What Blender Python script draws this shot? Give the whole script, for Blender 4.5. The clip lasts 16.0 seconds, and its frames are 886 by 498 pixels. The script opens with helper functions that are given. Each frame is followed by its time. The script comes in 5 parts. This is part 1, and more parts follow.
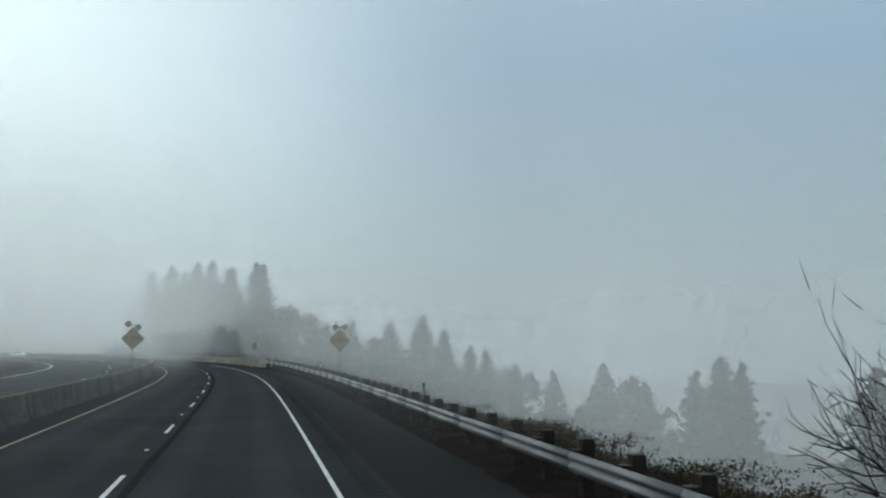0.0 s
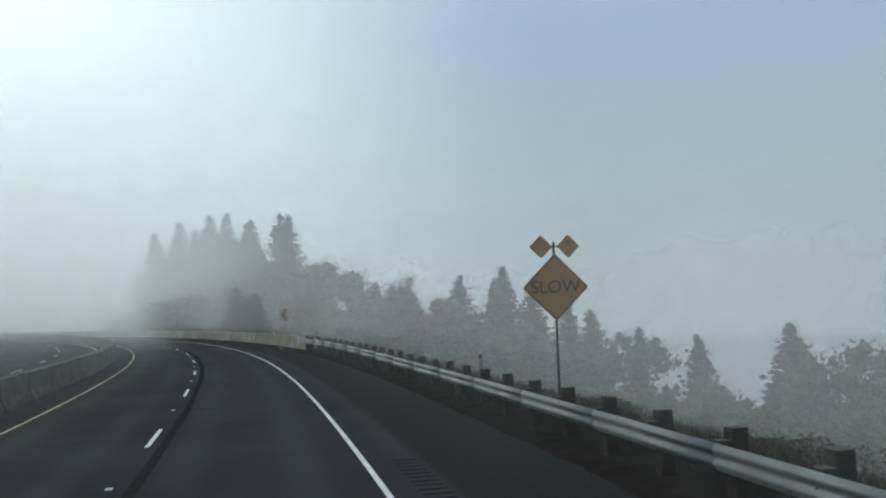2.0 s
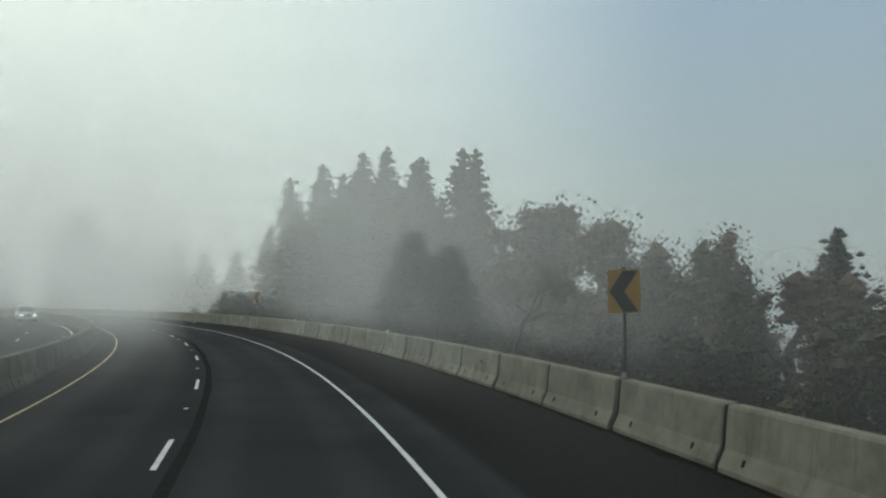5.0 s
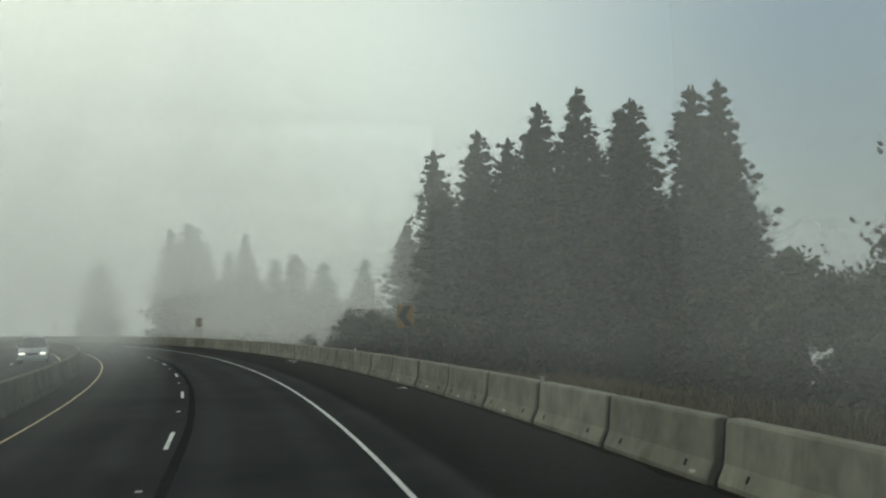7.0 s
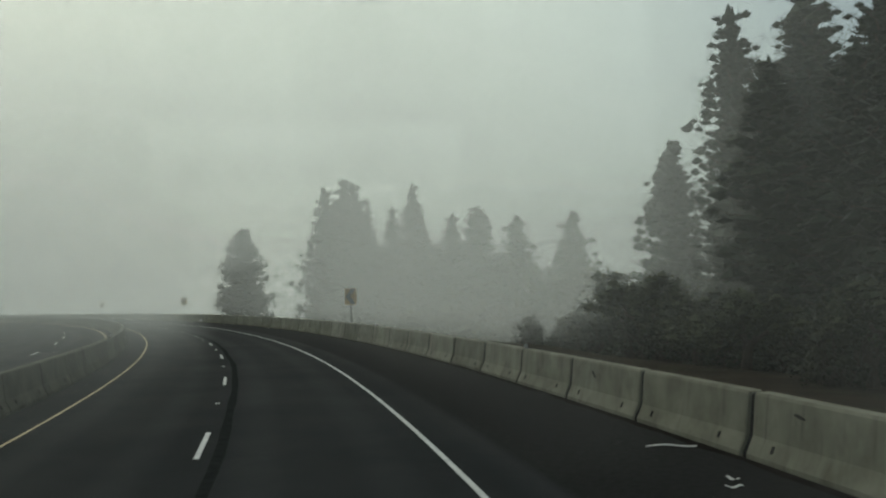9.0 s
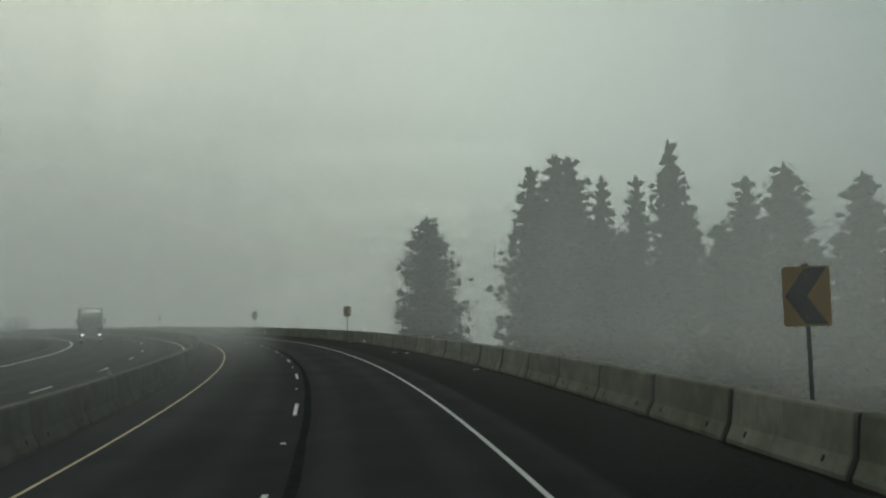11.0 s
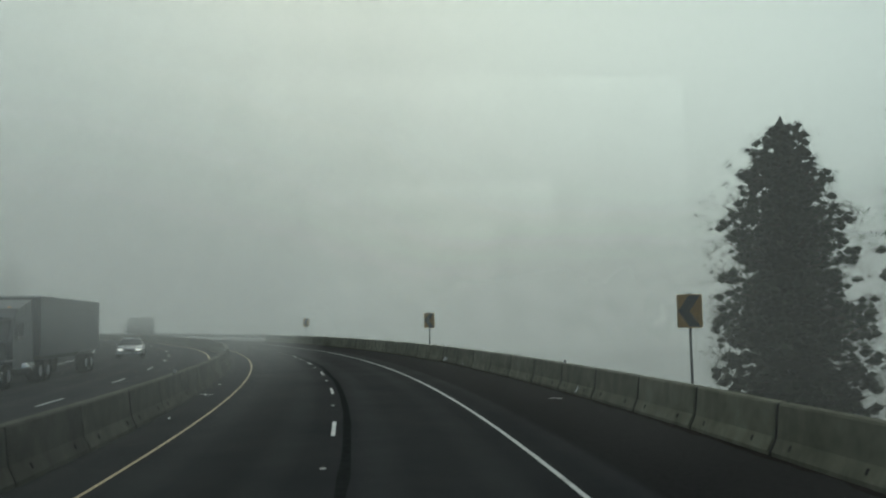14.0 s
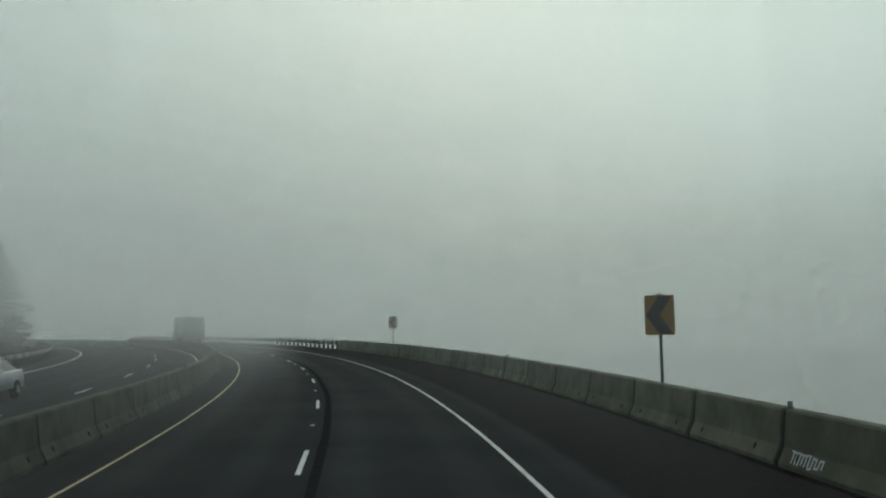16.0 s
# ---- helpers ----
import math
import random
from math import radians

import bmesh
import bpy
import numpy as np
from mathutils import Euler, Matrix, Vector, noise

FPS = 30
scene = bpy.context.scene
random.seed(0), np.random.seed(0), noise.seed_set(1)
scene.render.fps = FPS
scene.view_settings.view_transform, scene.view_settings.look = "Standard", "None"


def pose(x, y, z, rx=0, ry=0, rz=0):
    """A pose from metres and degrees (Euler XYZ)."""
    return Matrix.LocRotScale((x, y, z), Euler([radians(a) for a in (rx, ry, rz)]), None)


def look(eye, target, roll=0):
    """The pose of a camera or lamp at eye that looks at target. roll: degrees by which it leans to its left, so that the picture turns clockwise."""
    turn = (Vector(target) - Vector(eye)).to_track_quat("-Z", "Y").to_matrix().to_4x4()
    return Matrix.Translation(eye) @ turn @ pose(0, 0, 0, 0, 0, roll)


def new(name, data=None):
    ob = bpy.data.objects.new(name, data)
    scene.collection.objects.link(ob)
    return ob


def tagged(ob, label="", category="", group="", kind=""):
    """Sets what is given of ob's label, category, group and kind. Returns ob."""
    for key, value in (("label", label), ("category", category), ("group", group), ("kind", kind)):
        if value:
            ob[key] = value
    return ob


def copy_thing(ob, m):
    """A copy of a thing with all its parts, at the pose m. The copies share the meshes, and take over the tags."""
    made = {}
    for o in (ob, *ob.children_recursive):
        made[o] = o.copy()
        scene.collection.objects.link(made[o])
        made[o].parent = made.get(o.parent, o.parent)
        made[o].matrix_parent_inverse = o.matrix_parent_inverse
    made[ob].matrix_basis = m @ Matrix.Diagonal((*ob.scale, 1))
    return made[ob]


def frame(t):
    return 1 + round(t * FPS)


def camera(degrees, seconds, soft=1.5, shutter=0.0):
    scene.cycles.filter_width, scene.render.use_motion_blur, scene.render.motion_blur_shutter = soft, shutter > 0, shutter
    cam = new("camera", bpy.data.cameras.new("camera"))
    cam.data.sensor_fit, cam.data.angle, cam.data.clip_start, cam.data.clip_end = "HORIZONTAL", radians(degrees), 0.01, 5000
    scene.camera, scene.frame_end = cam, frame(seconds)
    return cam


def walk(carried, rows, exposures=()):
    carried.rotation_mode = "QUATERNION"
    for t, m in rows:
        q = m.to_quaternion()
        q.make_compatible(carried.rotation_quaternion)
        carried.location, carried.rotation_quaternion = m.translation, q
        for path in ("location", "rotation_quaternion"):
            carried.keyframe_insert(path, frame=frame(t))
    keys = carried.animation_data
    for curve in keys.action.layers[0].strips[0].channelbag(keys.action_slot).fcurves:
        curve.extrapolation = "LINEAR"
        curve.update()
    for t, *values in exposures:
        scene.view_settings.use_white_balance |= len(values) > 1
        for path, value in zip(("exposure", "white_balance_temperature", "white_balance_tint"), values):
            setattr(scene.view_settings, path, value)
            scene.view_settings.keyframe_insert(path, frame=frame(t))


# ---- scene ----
cam = camera(52.79, 16.0, 2.2)
EYE = 2.408
PATH = [
    (0, 2.297, 3.341, -11.979, 6.251, 0.049),
    (0.5, 2.353, 13.987, -12.341, 5.705, -1.568),
    (1, 2.351, 24.599, -12.154, 5.275, -1.684),
    (1.5, 2.291, 35.097, -11.436, 4.628, -1.604),
    (2, 2.061, 45.465, -10.577, 3.934, -1.977),
    (2.5, 1.721, 55.705, -9.54, 3.486, -1.666),
    (3, 1.347, 65.787, -7.906, 2.915, -0.633),
    (3.5, 0.831, 75.871, -6.029, 2.616, -0.49),
    (4, 0.259, 86.128, -4.034, 2.44, -0.176),
    (4.5, -0.654, 96.489, -2.526, 2.753, -0.206),
    (5, -1.892, 106.837, -0.835, 3.125, -0.252),
    (5.5, -3.495, 117.148, 1.001, 3.522, -0.33),
    (6, -5.488, 127.398, 2.973, 3.91, -0.458),
    (6.5, -7.888, 137.561, 5.063, 4.257, -0.651),
    (7, -10.712, 147.624, 7.103, 4.332, -1.563),
    (7.5, -13.994, 157.493, 9.218, 4.101, -1.392),
    (8, -17.542, 167.116, 11.993, 3.969, -1.701),
    (8.5, -21.451, 176.501, 14.454, 3.648, -2.01),
    (9, -25.728, 185.792, 17.198, 2.957, -1.68),
    (9.5, -30.398, 195.139, 20.136, 3.114, -1.622),
    (10, -35.385, 204.341, 23.053, 3.368, -1.624),
    (10.5, -40.685, 213.383, 26.021, 3.667, -1.623),
    (11, -46.301, 222.242, 29.039, 3.963, -1.552),
    (11.5, -52.226, 230.899, 31.979, 4.206, -1.347),
    (12, -58.505, 239.409, 34.585, 4.156, 0.08),
    (12.5, -65.189, 247.855, 36.516, 4.471, -1.614),
    (13, -72.254, 256.269, 38.442, 4.572, -0.342),
    (13.5, -79.457, 264.358, 40.22, 4.603, -1.122),
    (14, -86.421, 271.775, 42.195, 4.644, -0.756),
    (14.5, -93.2, 278.709, 44.067, 4.802, -1.275),
    (15, -100.283, 285.363, 45.849, 5.12, -1.906),
    (15.5, -107.565, 291.779, 47.66, 5.226, -1.829),
    (16, -115.053, 297.949, 49.338, 4.702, -1.107),
]
rows = []
for t, x, y, yaw, pitch, roll in PATH:
    a, b = radians(yaw), radians(pitch)
    aim = (x - math.sin(a) * math.cos(b), y + math.cos(a) * math.cos(b), EYE + math.sin(b))
    rows.append((t, look((x, y, EYE), aim, roll)))
walk(cam, rows, [(0, -0.12, 5750, 3), (1, -0.06, 5780, 3), (2, 0.02, 5850, 3), (3, -0.05, 5980, 2), (4, 0.0, 6080, 2), (5, -0.12, 6250, 2), (7, -0.38, 6500, -1), (8, -0.5, 6500, -2), (9, -0.65, 6500, -2), (12.5, -1.2, 6250, -3), (13.6, -1.05, 6150, -3), (14.5, -0.85, 6050, -3), (16, -0.93, 6050, -3)])

# ---- light ----
SUN_AZ, SUN_EL = radians(50), radians(26)      # to the left of +y, above the horizon
SUN_DIR = Vector((-math.sin(SUN_AZ) * math.cos(SUN_EL), math.cos(SUN_AZ) * math.cos(SUN_EL), math.sin(SUN_EL)))
world = bpy.data.worlds.new("foggy_sky")
scene.world = world
world.use_nodes = True
wt = world.node_tree
wt.nodes.clear()


def wnode(kind, **values):
    n = wt.nodes.new(kind)
    for k, v in values.items():
        n.inputs[k].default_value = v
    return n


sky = wt.nodes.new("ShaderNodeTexSky")
sky.sky_type, sky.sun_disc = "NISHITA", False
sky.sun_elevation, sky.sun_rotation = SUN_EL, -SUN_AZ
sky.dust_density, sky.air_density = 2.0, 1.0
sky_bg = wnode("ShaderNodeBackground", Strength=0.012)
wt.links.new(sky.outputs[0], sky_bg.inputs[0])
way = wt.nodes.new("ShaderNodeTexCoord")
split = wt.nodes.new("ShaderNodeSeparateXYZ")
wt.links.new(way.outputs["Generated"], split.inputs[0])
# fog brightens upwards, and round the veiled sun
ramp = wt.nodes.new("ShaderNodeValToRGB")
for e, (p, c) in zip((ramp.color_ramp.elements[0], ramp.color_ramp.elements[1], ramp.color_ramp.elements.new(0.12), ramp.color_ramp.elements.new(0.3)),
                     ((0.0, (0.26, 0.3, 0.3, 1)), (0.75, (0.27, 0.4, 0.58, 1)), (0.12, (0.3, 0.36, 0.38, 1)), (0.3, (0.3, 0.39, 0.49, 1)))):
    e.position, e.color = p, c
wt.links.new(split.outputs["Z"], ramp.inputs[0])


def span(value, low, high):
    n = wt.nodes.new("ShaderNodeMapRange")
    n.interpolation_type = "SMOOTHSTEP"
    n.inputs["From Min"].default_value, n.inputs["From Max"].default_value = low, high
    wt.links.new(value, n.inputs["Value"])
    return n.outputs[0]


GLOW_AZ = radians(46)
dot = wt.nodes.new("ShaderNodeVectorMath")
dot.operation = "DOT_PRODUCT"
dot.inputs[1].default_value = (-math.sin(GLOW_AZ), math.cos(GLOW_AZ), 0.0)
wt.links.new(way.outputs["Generated"], dot.inputs[0])
near = wt.nodes.new("ShaderNodeMath")
near.operation = "MULTIPLY"
wt.links.new(span(dot.outputs["Value"], 0.42, 0.96), near.inputs[0])
wt.links.new(span(split.outputs["Z"], -0.12, 0.36), near.inputs[1])
glow = wt.nodes.new("ShaderNodeMix")
glow.data_type = "RGBA"
glow.inputs[7].default_value = (1.32, 1.38, 1.24, 1)
wt.links.new(near.outputs[0], glow.inputs[0])
wt.links.new(ramp.outputs[0], glow.inputs[6])
fog_bg = wnode("ShaderNodeBackground", Strength=1.0)
wt.links.new(glow.outputs[2], fog_bg.inputs[0])
both = wt.nodes.new("ShaderNodeAddShader")
out = wt.nodes.new("ShaderNodeOutputWorld")
wt.links.new(sky_bg.outputs[0], both.inputs[0])
wt.links.new(fog_bg.outputs[0], both.inputs[1])
wt.links.new(both.outputs[0], out.inputs[0])

sun_data = bpy.data.lights.new("sun", "SUN")
sun_data.energy, sun_data.angle, sun_data.color = 1.3, radians(16), (1.0, 0.95, 0.84)
sun = new("sun", sun_data)
sun.matrix_world = look(SUN_DIR * 300, (0, 0, 0))

# ---- the road's line: curvature per km every 25 m ----
KAPPA = [0, 0, 0.22, 1.05, 2.27, 3.33, 3.95, 3.87, 3.44, 3.17, 3.41, 2.86, 3.09, 3.52, 3.26, 3.43, 3.59, 3.6, 3.6, 3.4, 3.0, 1.5, 0.5, 0]
S_AT = np.arange(-400.0, 1400.0, 1.0)
k_at = np.interp(S_AT, -20 + 25 * np.arange(len(KAPPA)), KAPPA) / 1000
TH = np.concatenate([[0], np.cumsum((k_at[1:] + k_at[:-1]) / 2)])
TH -= np.interp(0, S_AT, TH)
CX = np.concatenate([[0], np.cumsum(-(np.sin(TH[1:]) + np.sin(TH[:-1])) / 2)])
CY = np.concatenate([[0], np.cumsum((np.cos(TH[1:]) + np.cos(TH[:-1])) / 2)])
CX -= np.interp(0, S_AT, CX)
CY -= np.interp(0, S_AT, CY)


def at(s, lat, z=0.0):
    """A place by metres along the road, metres to the left of the lane line, and height."""
    a = np.interp(s, S_AT, TH)
    return (float(np.interp(s, S_AT, CX) - math.cos(a) * lat), float(np.interp(s, S_AT, CY) - math.sin(a) * lat), z)


def heading(s):
    return math.degrees(np.interp(s, S_AT, TH))


def along(s, lat, z=0.0, turn=0.0):
    """A pose whose +y runs along the road."""
    return pose(*at(s, lat, z), 0, 0, heading(s) + turn)


def smooth(a, b, v):
    u = min(max((v - a) / (b - a), 0.0), 1.0)
    return u * u * (3 - 2 * u)


def land(s, lat):
    """Height of the ground: the road bed is level, the valley side falls away to the right."""
    w = smooth(120, 160, s) * (1 - smooth(235, 300, s))
    steep = np.interp(-lat, [8.2, 10.4, 12.5, 20, 40, 80, 200, 1500], [-0.03, -0.2, -1.3, -6, -13, -19, -30, -60])
    mild = np.interp(-lat, [8.2, 10, 14, 22, 40, 80, 200, 1500], [-0.03, -0.05, -0.25, -1.2, -5, -14, -30, -60])
    if lat > 0:
        return float(np.interp(lat, [0, 17, 20, 40, 100, 240], [-0.03, -0.03, -0.3, -2.5, -6, -10]))
    return float(steep * (1 - w) + mild * w)


# ---- materials ----
def material(name):
    m = bpy.data.materials.new(name)
    m.use_nodes = True
    nt = m.node_tree
    return m, nt, nt.nodes["Principled BSDF"]


def link(nt, a, b):
    nt.links.new(a, b)


def noise_node(nt, scale, detail=5.0, rough=0.6, coord=None):
    n = nt.nodes.new("ShaderNodeTexNoise")
    n.inputs["Scale"].default_value, n.inputs["Detail"].default_value, n.inputs["Roughness"].default_value = scale, detail, rough
    if coord is None:
        g = nt.nodes.new("ShaderNodeNewGeometry")
        coord = g.outputs["Position"]
    link(nt, coord, n.inputs["Vector"])
    return n


def ramp_node(nt, fac, stops):
    r = nt.nodes.new("ShaderNodeValToRGB")
    while len(r.color_ramp.elements) < len(stops):
        r.color_ramp.elements.new(0.5)
    for e, (p, c) in zip(r.color_ramp.elements, stops):
        e.position, e.color = p, (*c, 1)
    link(nt, fac, r.inputs[0])
    return r


def mix_node(nt, fac, a, b, blend="MIX"):
    m = nt.nodes.new("ShaderNodeMix")
    m.data_type, m.blend_type = "RGBA", blend
    for sock, v in ((m.inputs[0], fac), (m.inputs[6], a), (m.inputs[7], b)):
        if hasattr(v, "links"):
            link(nt, v, sock)
        else:
            sock.default_value = v if isinstance(v, float) else (*v, 1)
    return m.outputs[2]


def bump_node(nt, bsdf, height, strength, dist=0.01):
    b = nt.nodes.new("ShaderNodeBump")
    b.inputs["Strength"].default_value, b.inputs["Distance"].default_value = strength, dist
    link(nt, height, b.inputs["Height"])
    link(nt, b.outputs[0], bsdf.inputs["Normal"])


def mottled(name, dark, light, scale=3.0, fine=40.0, rough=0.8, metal=0.0, bump=0.3, dist=0.01, stain=None):
    """A surface with broad mottling, fine grain and slight relief; stain: a third colour in patches."""
    m, nt, bsdf = material(name)
    broad, grain = noise_node(nt, scale), noise_node(nt, fine, 3)
    both = nt.nodes.new("ShaderNodeMath")
    both.operation, both.inputs[1].default_value = "MULTIPLY_ADD", 0.35
    link(nt, grain.outputs["Fac"], both.inputs[0])
    scaled = nt.nodes.new("ShaderNodeMath")
    scaled.operation, scaled.inputs[1].default_value = "MULTIPLY", 0.65
    link(nt, broad.outputs["Fac"], scaled.inputs[0])
    link(nt, scaled.outputs[0], both.inputs[2])
    col = ramp_node(nt, both.outputs[0], ((0.33, dark), (0.67, light))).outputs[0]
    if stain:
        patch = noise_node(nt, scale * 0.6, 6, 0.7)
        fac = ramp_node(nt, patch.outputs["Fac"], ((0.55, (0, 0, 0)), (0.72, (1, 1, 1)))).outputs[0]
        col = mix_node(nt, fac, col, stain)
    link(nt, col, bsdf.inputs["Base Color"])
    bsdf.inputs["Roughness"].default_value, bsdf.inputs["Metallic"].default_value = rough, metal
    bsdf.inputs["Specular IOR Level"].default_value = 0.0 if rough >= 0.9 else 0.35
    bump_node(nt, bsdf, grain.outputs["Fac"], bump, dist)
    return m


def asphalt():
    m, nt, bsdf = material("asphalt")
    lat = nt.nodes.new("ShaderNodeAttribute")
    lat.attribute_name = "lat"
    broad, grain, specks = noise_node(nt, 0.25, 4), noise_node(nt, 9.0, 6, 0.7), noise_node(nt, 130.0, 2)
    base = ramp_node(nt, broad.outputs["Fac"], ((0.3, (0.023, 0.025, 0.026)), (0.7, (0.036, 0.038, 0.038)))).outputs[0]
    speck = ramp_node(nt, specks.outputs["Fac"], ((0.35, (0.55, 0.55, 0.55)), (0.75, (1.6, 1.6, 1.6)))).outputs[0]
    col = mix_node(nt, 1.0, base, speck, "MULTIPLY")
    # polished wheel tracks and oil-dark lane middles
    wave = nt.nodes.new("ShaderNodeMath")
    wave.operation, wave.inputs[1].default_value = "MULTIPLY_ADD", 2 * math.pi / 1.83
    wave.inputs[2].default_value = math.pi
    link(nt, lat.outputs["Fac"], wave.inputs[0])
    cosine = nt.nodes.new("ShaderNodeMath")
    cosine.operation = "COSINE"
    link(nt, wave.outputs[0], cosine.inputs[0])
    track = nt.nodes.new("ShaderNodeMath")
    track.operation = "MULTIPLY"
    link(nt, cosine.outputs[0], track.inputs[0])
    link(nt, grain.outputs["Fac"], track.inputs[1])
    worn = ramp_node(nt, track.outputs[0], ((0.0, (0.9, 0.9, 0.9)), (0.55, (1.18, 1.18, 1.17)))).outputs[0]
    col = mix_node(nt, 1.0, col, worn, "MULTIPLY")
    # the right shoulder is an older, blacker mat with pale wear
    edge = nt.nodes.new("ShaderNodeMapRange")
    edge.inputs["From Min"].default_value, edge.inputs["From Max"].default_value = -4.75, -4.55
    link(nt, lat.outputs["Fac"], edge.inputs["Value"])
    mat_col = ramp_node(nt, grain.outputs["Fac"], ((0.3, (0.011, 0.011, 0.011)), (0.75, (0.026, 0.026, 0.025)))).outputs[0]
    col = mix_node(nt, edge.outputs[0], mat_col, col)
    link(nt, col, bsdf.inputs["Base Color"])
    bsdf.inputs["Roughness"].default_value = 0.95
    bsdf.inputs["Specular IOR Level"].default_value = 0.03
    bump_node(nt, bsdf, specks.outputs["Fac"], 0.5, 0.006)
    return m


def barrier_concrete(name, dark, light):
    m, nt, bsdf = material(name)
    tex = nt.nodes.new("ShaderNodeTexCoord")
    info = nt.nodes.new("ShaderNodeObjectInfo")
    shift = nt.nodes.new("ShaderNodeVectorMath")
    shift.operation = "MULTIPLY_ADD"
    shift.inputs[1].default_value = (37, 91, 53)
    comb = nt.nodes.new("ShaderNodeCombineXYZ")
    for i in range(3):
        link(nt, info.outputs["Random"], comb.inputs[i])
    link(nt, comb.outputs[0], shift.inputs[0])
    link(nt, tex.outputs["Object"], shift.inputs[2])
    broad = noise_node(nt, 1.3, 6, 0.65, shift.outputs[0])
    fine = noise_node(nt, 45.0, 4, 0.6, shift.outputs[0])
    streaks = nt.nodes.new("ShaderNodeMapping")
    streaks.inputs["Scale"].default_value = (2.0, 9.0, 0.9)
    link(nt, shift.outputs[0], streaks.inputs["Vector"])
    run = noise_node(nt, 1.0, 5, 0.6, streaks.outputs[0])
    col = ramp_node(nt, broad.outputs["Fac"], ((0.3, dark), (0.72, light))).outputs[0]
    col = mix_node(nt, ramp_node(nt, run.outputs["Fac"], ((0.56, (0, 0, 0)), (0.8, (0.75, 0.75, 0.75)))).outputs[0], col, (0.075, 0.072, 0.058))
    col = mix_node(nt, ramp_node(nt, fine.outputs["Fac"], ((0.3, (0.25, 0.25, 0.25)), (0.5, (0, 0, 0)))).outputs[0], col, (0.12, 0.115, 0.1))
    tone = ramp_node(nt, info.outputs["Random"], ((0.0, (0.8, 0.8, 0.79)), (1.0, (1.1, 1.1, 1.08)))).outputs[0]
    col = mix_node(nt, 1.0, col, tone, "MULTIPLY")
    link(nt, col, bsdf.inputs["Base Color"])
    bsdf.inputs["Roughness"].default_value = 0.95
    bsdf.inputs["Specular IOR Level"].default_value = 0.1
    bump_node(nt, bsdf, fine.outputs["Fac"], 0.35, 0.008)
    return m


def foliage(name, dark, light, through_light=0.25):
    m, nt, bsdf = material(name)
    geo = nt.nodes.new("ShaderNodeNewGeometry")
    info = nt.nodes.new("ShaderNodeObjectInfo")
    n = noise_node(nt, 0.5, 3)
    col = ramp_node(nt, geo.outputs["Random Per Island"], ((0.0, dark), (1.0, light))).outputs[0]
    tone = ramp_node(nt, n.outputs["Fac"], ((0.3, (0.7, 0.75, 0.7)), (0.7, (1.2, 1.15, 1.05)))).outputs[0]
    col = mix_node(nt, 1.0, col, tone, "MULTIPLY")
    each = ramp_node(nt, info.outputs["Random"], ((0.0, (0.8, 0.85, 0.85)), (1.0, (1.2, 1.12, 1.0)))).outputs[0]
    col = mix_node(nt, 1.0, col, each, "MULTIPLY")
    link(nt, col, bsdf.inputs["Base Color"])
    bsdf.inputs["Roughness"].default_value = 0.75
    bsdf.inputs["Specular IOR Level"].default_value = 0.2
    tr = nt.nodes.new("ShaderNodeBsdfTranslucent")
    link(nt, col, tr.inputs[0])
    mx = nt.nodes.new("ShaderNodeMixShader")
    mx.inputs[0].default_value = through_light
    link(nt, bsdf.outputs[0], mx.inputs[1])
    link(nt, tr.outputs[0], mx.inputs[2])
    link(nt, mx.outputs[0], nt.nodes["Material Output"].inputs[0])
    return m


def plain(name, col, rough=0.5, metal=0.0):
    return mottled(name, [c * 0.85 for c in col], [min(c * 1.12, 1) for c in col], 2.0, 60.0, rough, metal, 0.1, 0.003)


def lit(name, col, strength):
    m, nt, bsdf = material(name)
    bsdf.inputs["Base Color"].default_value = (*col, 1)
    bsdf.inputs["Emission Color"].default_value = (*col, 1)
    bsdf.inputs["Emission Strength"].default_value = strength
    return m


ASPHALT = asphalt()
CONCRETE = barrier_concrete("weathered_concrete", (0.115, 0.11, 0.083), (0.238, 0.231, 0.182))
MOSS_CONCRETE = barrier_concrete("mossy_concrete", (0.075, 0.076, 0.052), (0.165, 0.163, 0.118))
# stained concrete with shade in its colour: the median's face turns from the sun
SHADED_CONCRETE = barrier_concrete("shaded_stained_concrete", (0.047, 0.047, 0.037), (0.105, 0.103, 0.08))
WHITE_PAINT = mottled("white_road_paint", (0.4, 0.4, 0.385), (0.62, 0.62, 0.6), 1.5, 60, 0.7, 0, 0.3, 0.004, stain=(0.3, 0.3, 0.29))
YELLOW_PAINT = mottled("yellow_road_paint", (0.34, 0.25, 0.13), (0.5, 0.39, 0.23), 1.5, 60, 0.7, 0, 0.3, 0.004, stain=(0.33, 0.27, 0.15))
SEAL = mottled("tar_seal", (0.016, 0.016, 0.016), (0.026, 0.026, 0.026), 4, 30, 0.95)
OLD_SEAL = mottled("worn_tar_seal", (0.017, 0.018, 0.018), (0.029, 0.03, 0.03), 4, 30, 0.95)
MILLED = mottled("milled_asphalt", (0.016, 0.016, 0.016), (0.03, 0.03, 0.03), 4, 30, 0.95)
SOIL = mottled("soil_and_litter", (0.018, 0.014, 0.01), (0.04, 0.031, 0.022), 0.8, 14, 0.95, 0, 0.8, 0.05, stain=(0.035, 0.038, 0.02))
DIRT = mottled("verge_dirt", (0.009, 0.0075, 0.0065), (0.022, 0.018, 0.016), 1.5, 22, 0.98, 0, 0.9, 0.04, stain=(0.028, 0.021, 0.018))
STEEL = mottled("galvanised_steel", (0.09, 0.093, 0.096), (0.14, 0.144, 0.148), 2.0, 25, 0.55, 0.4, 0.15, 0.003, stain=(0.13, 0.122, 0.11))
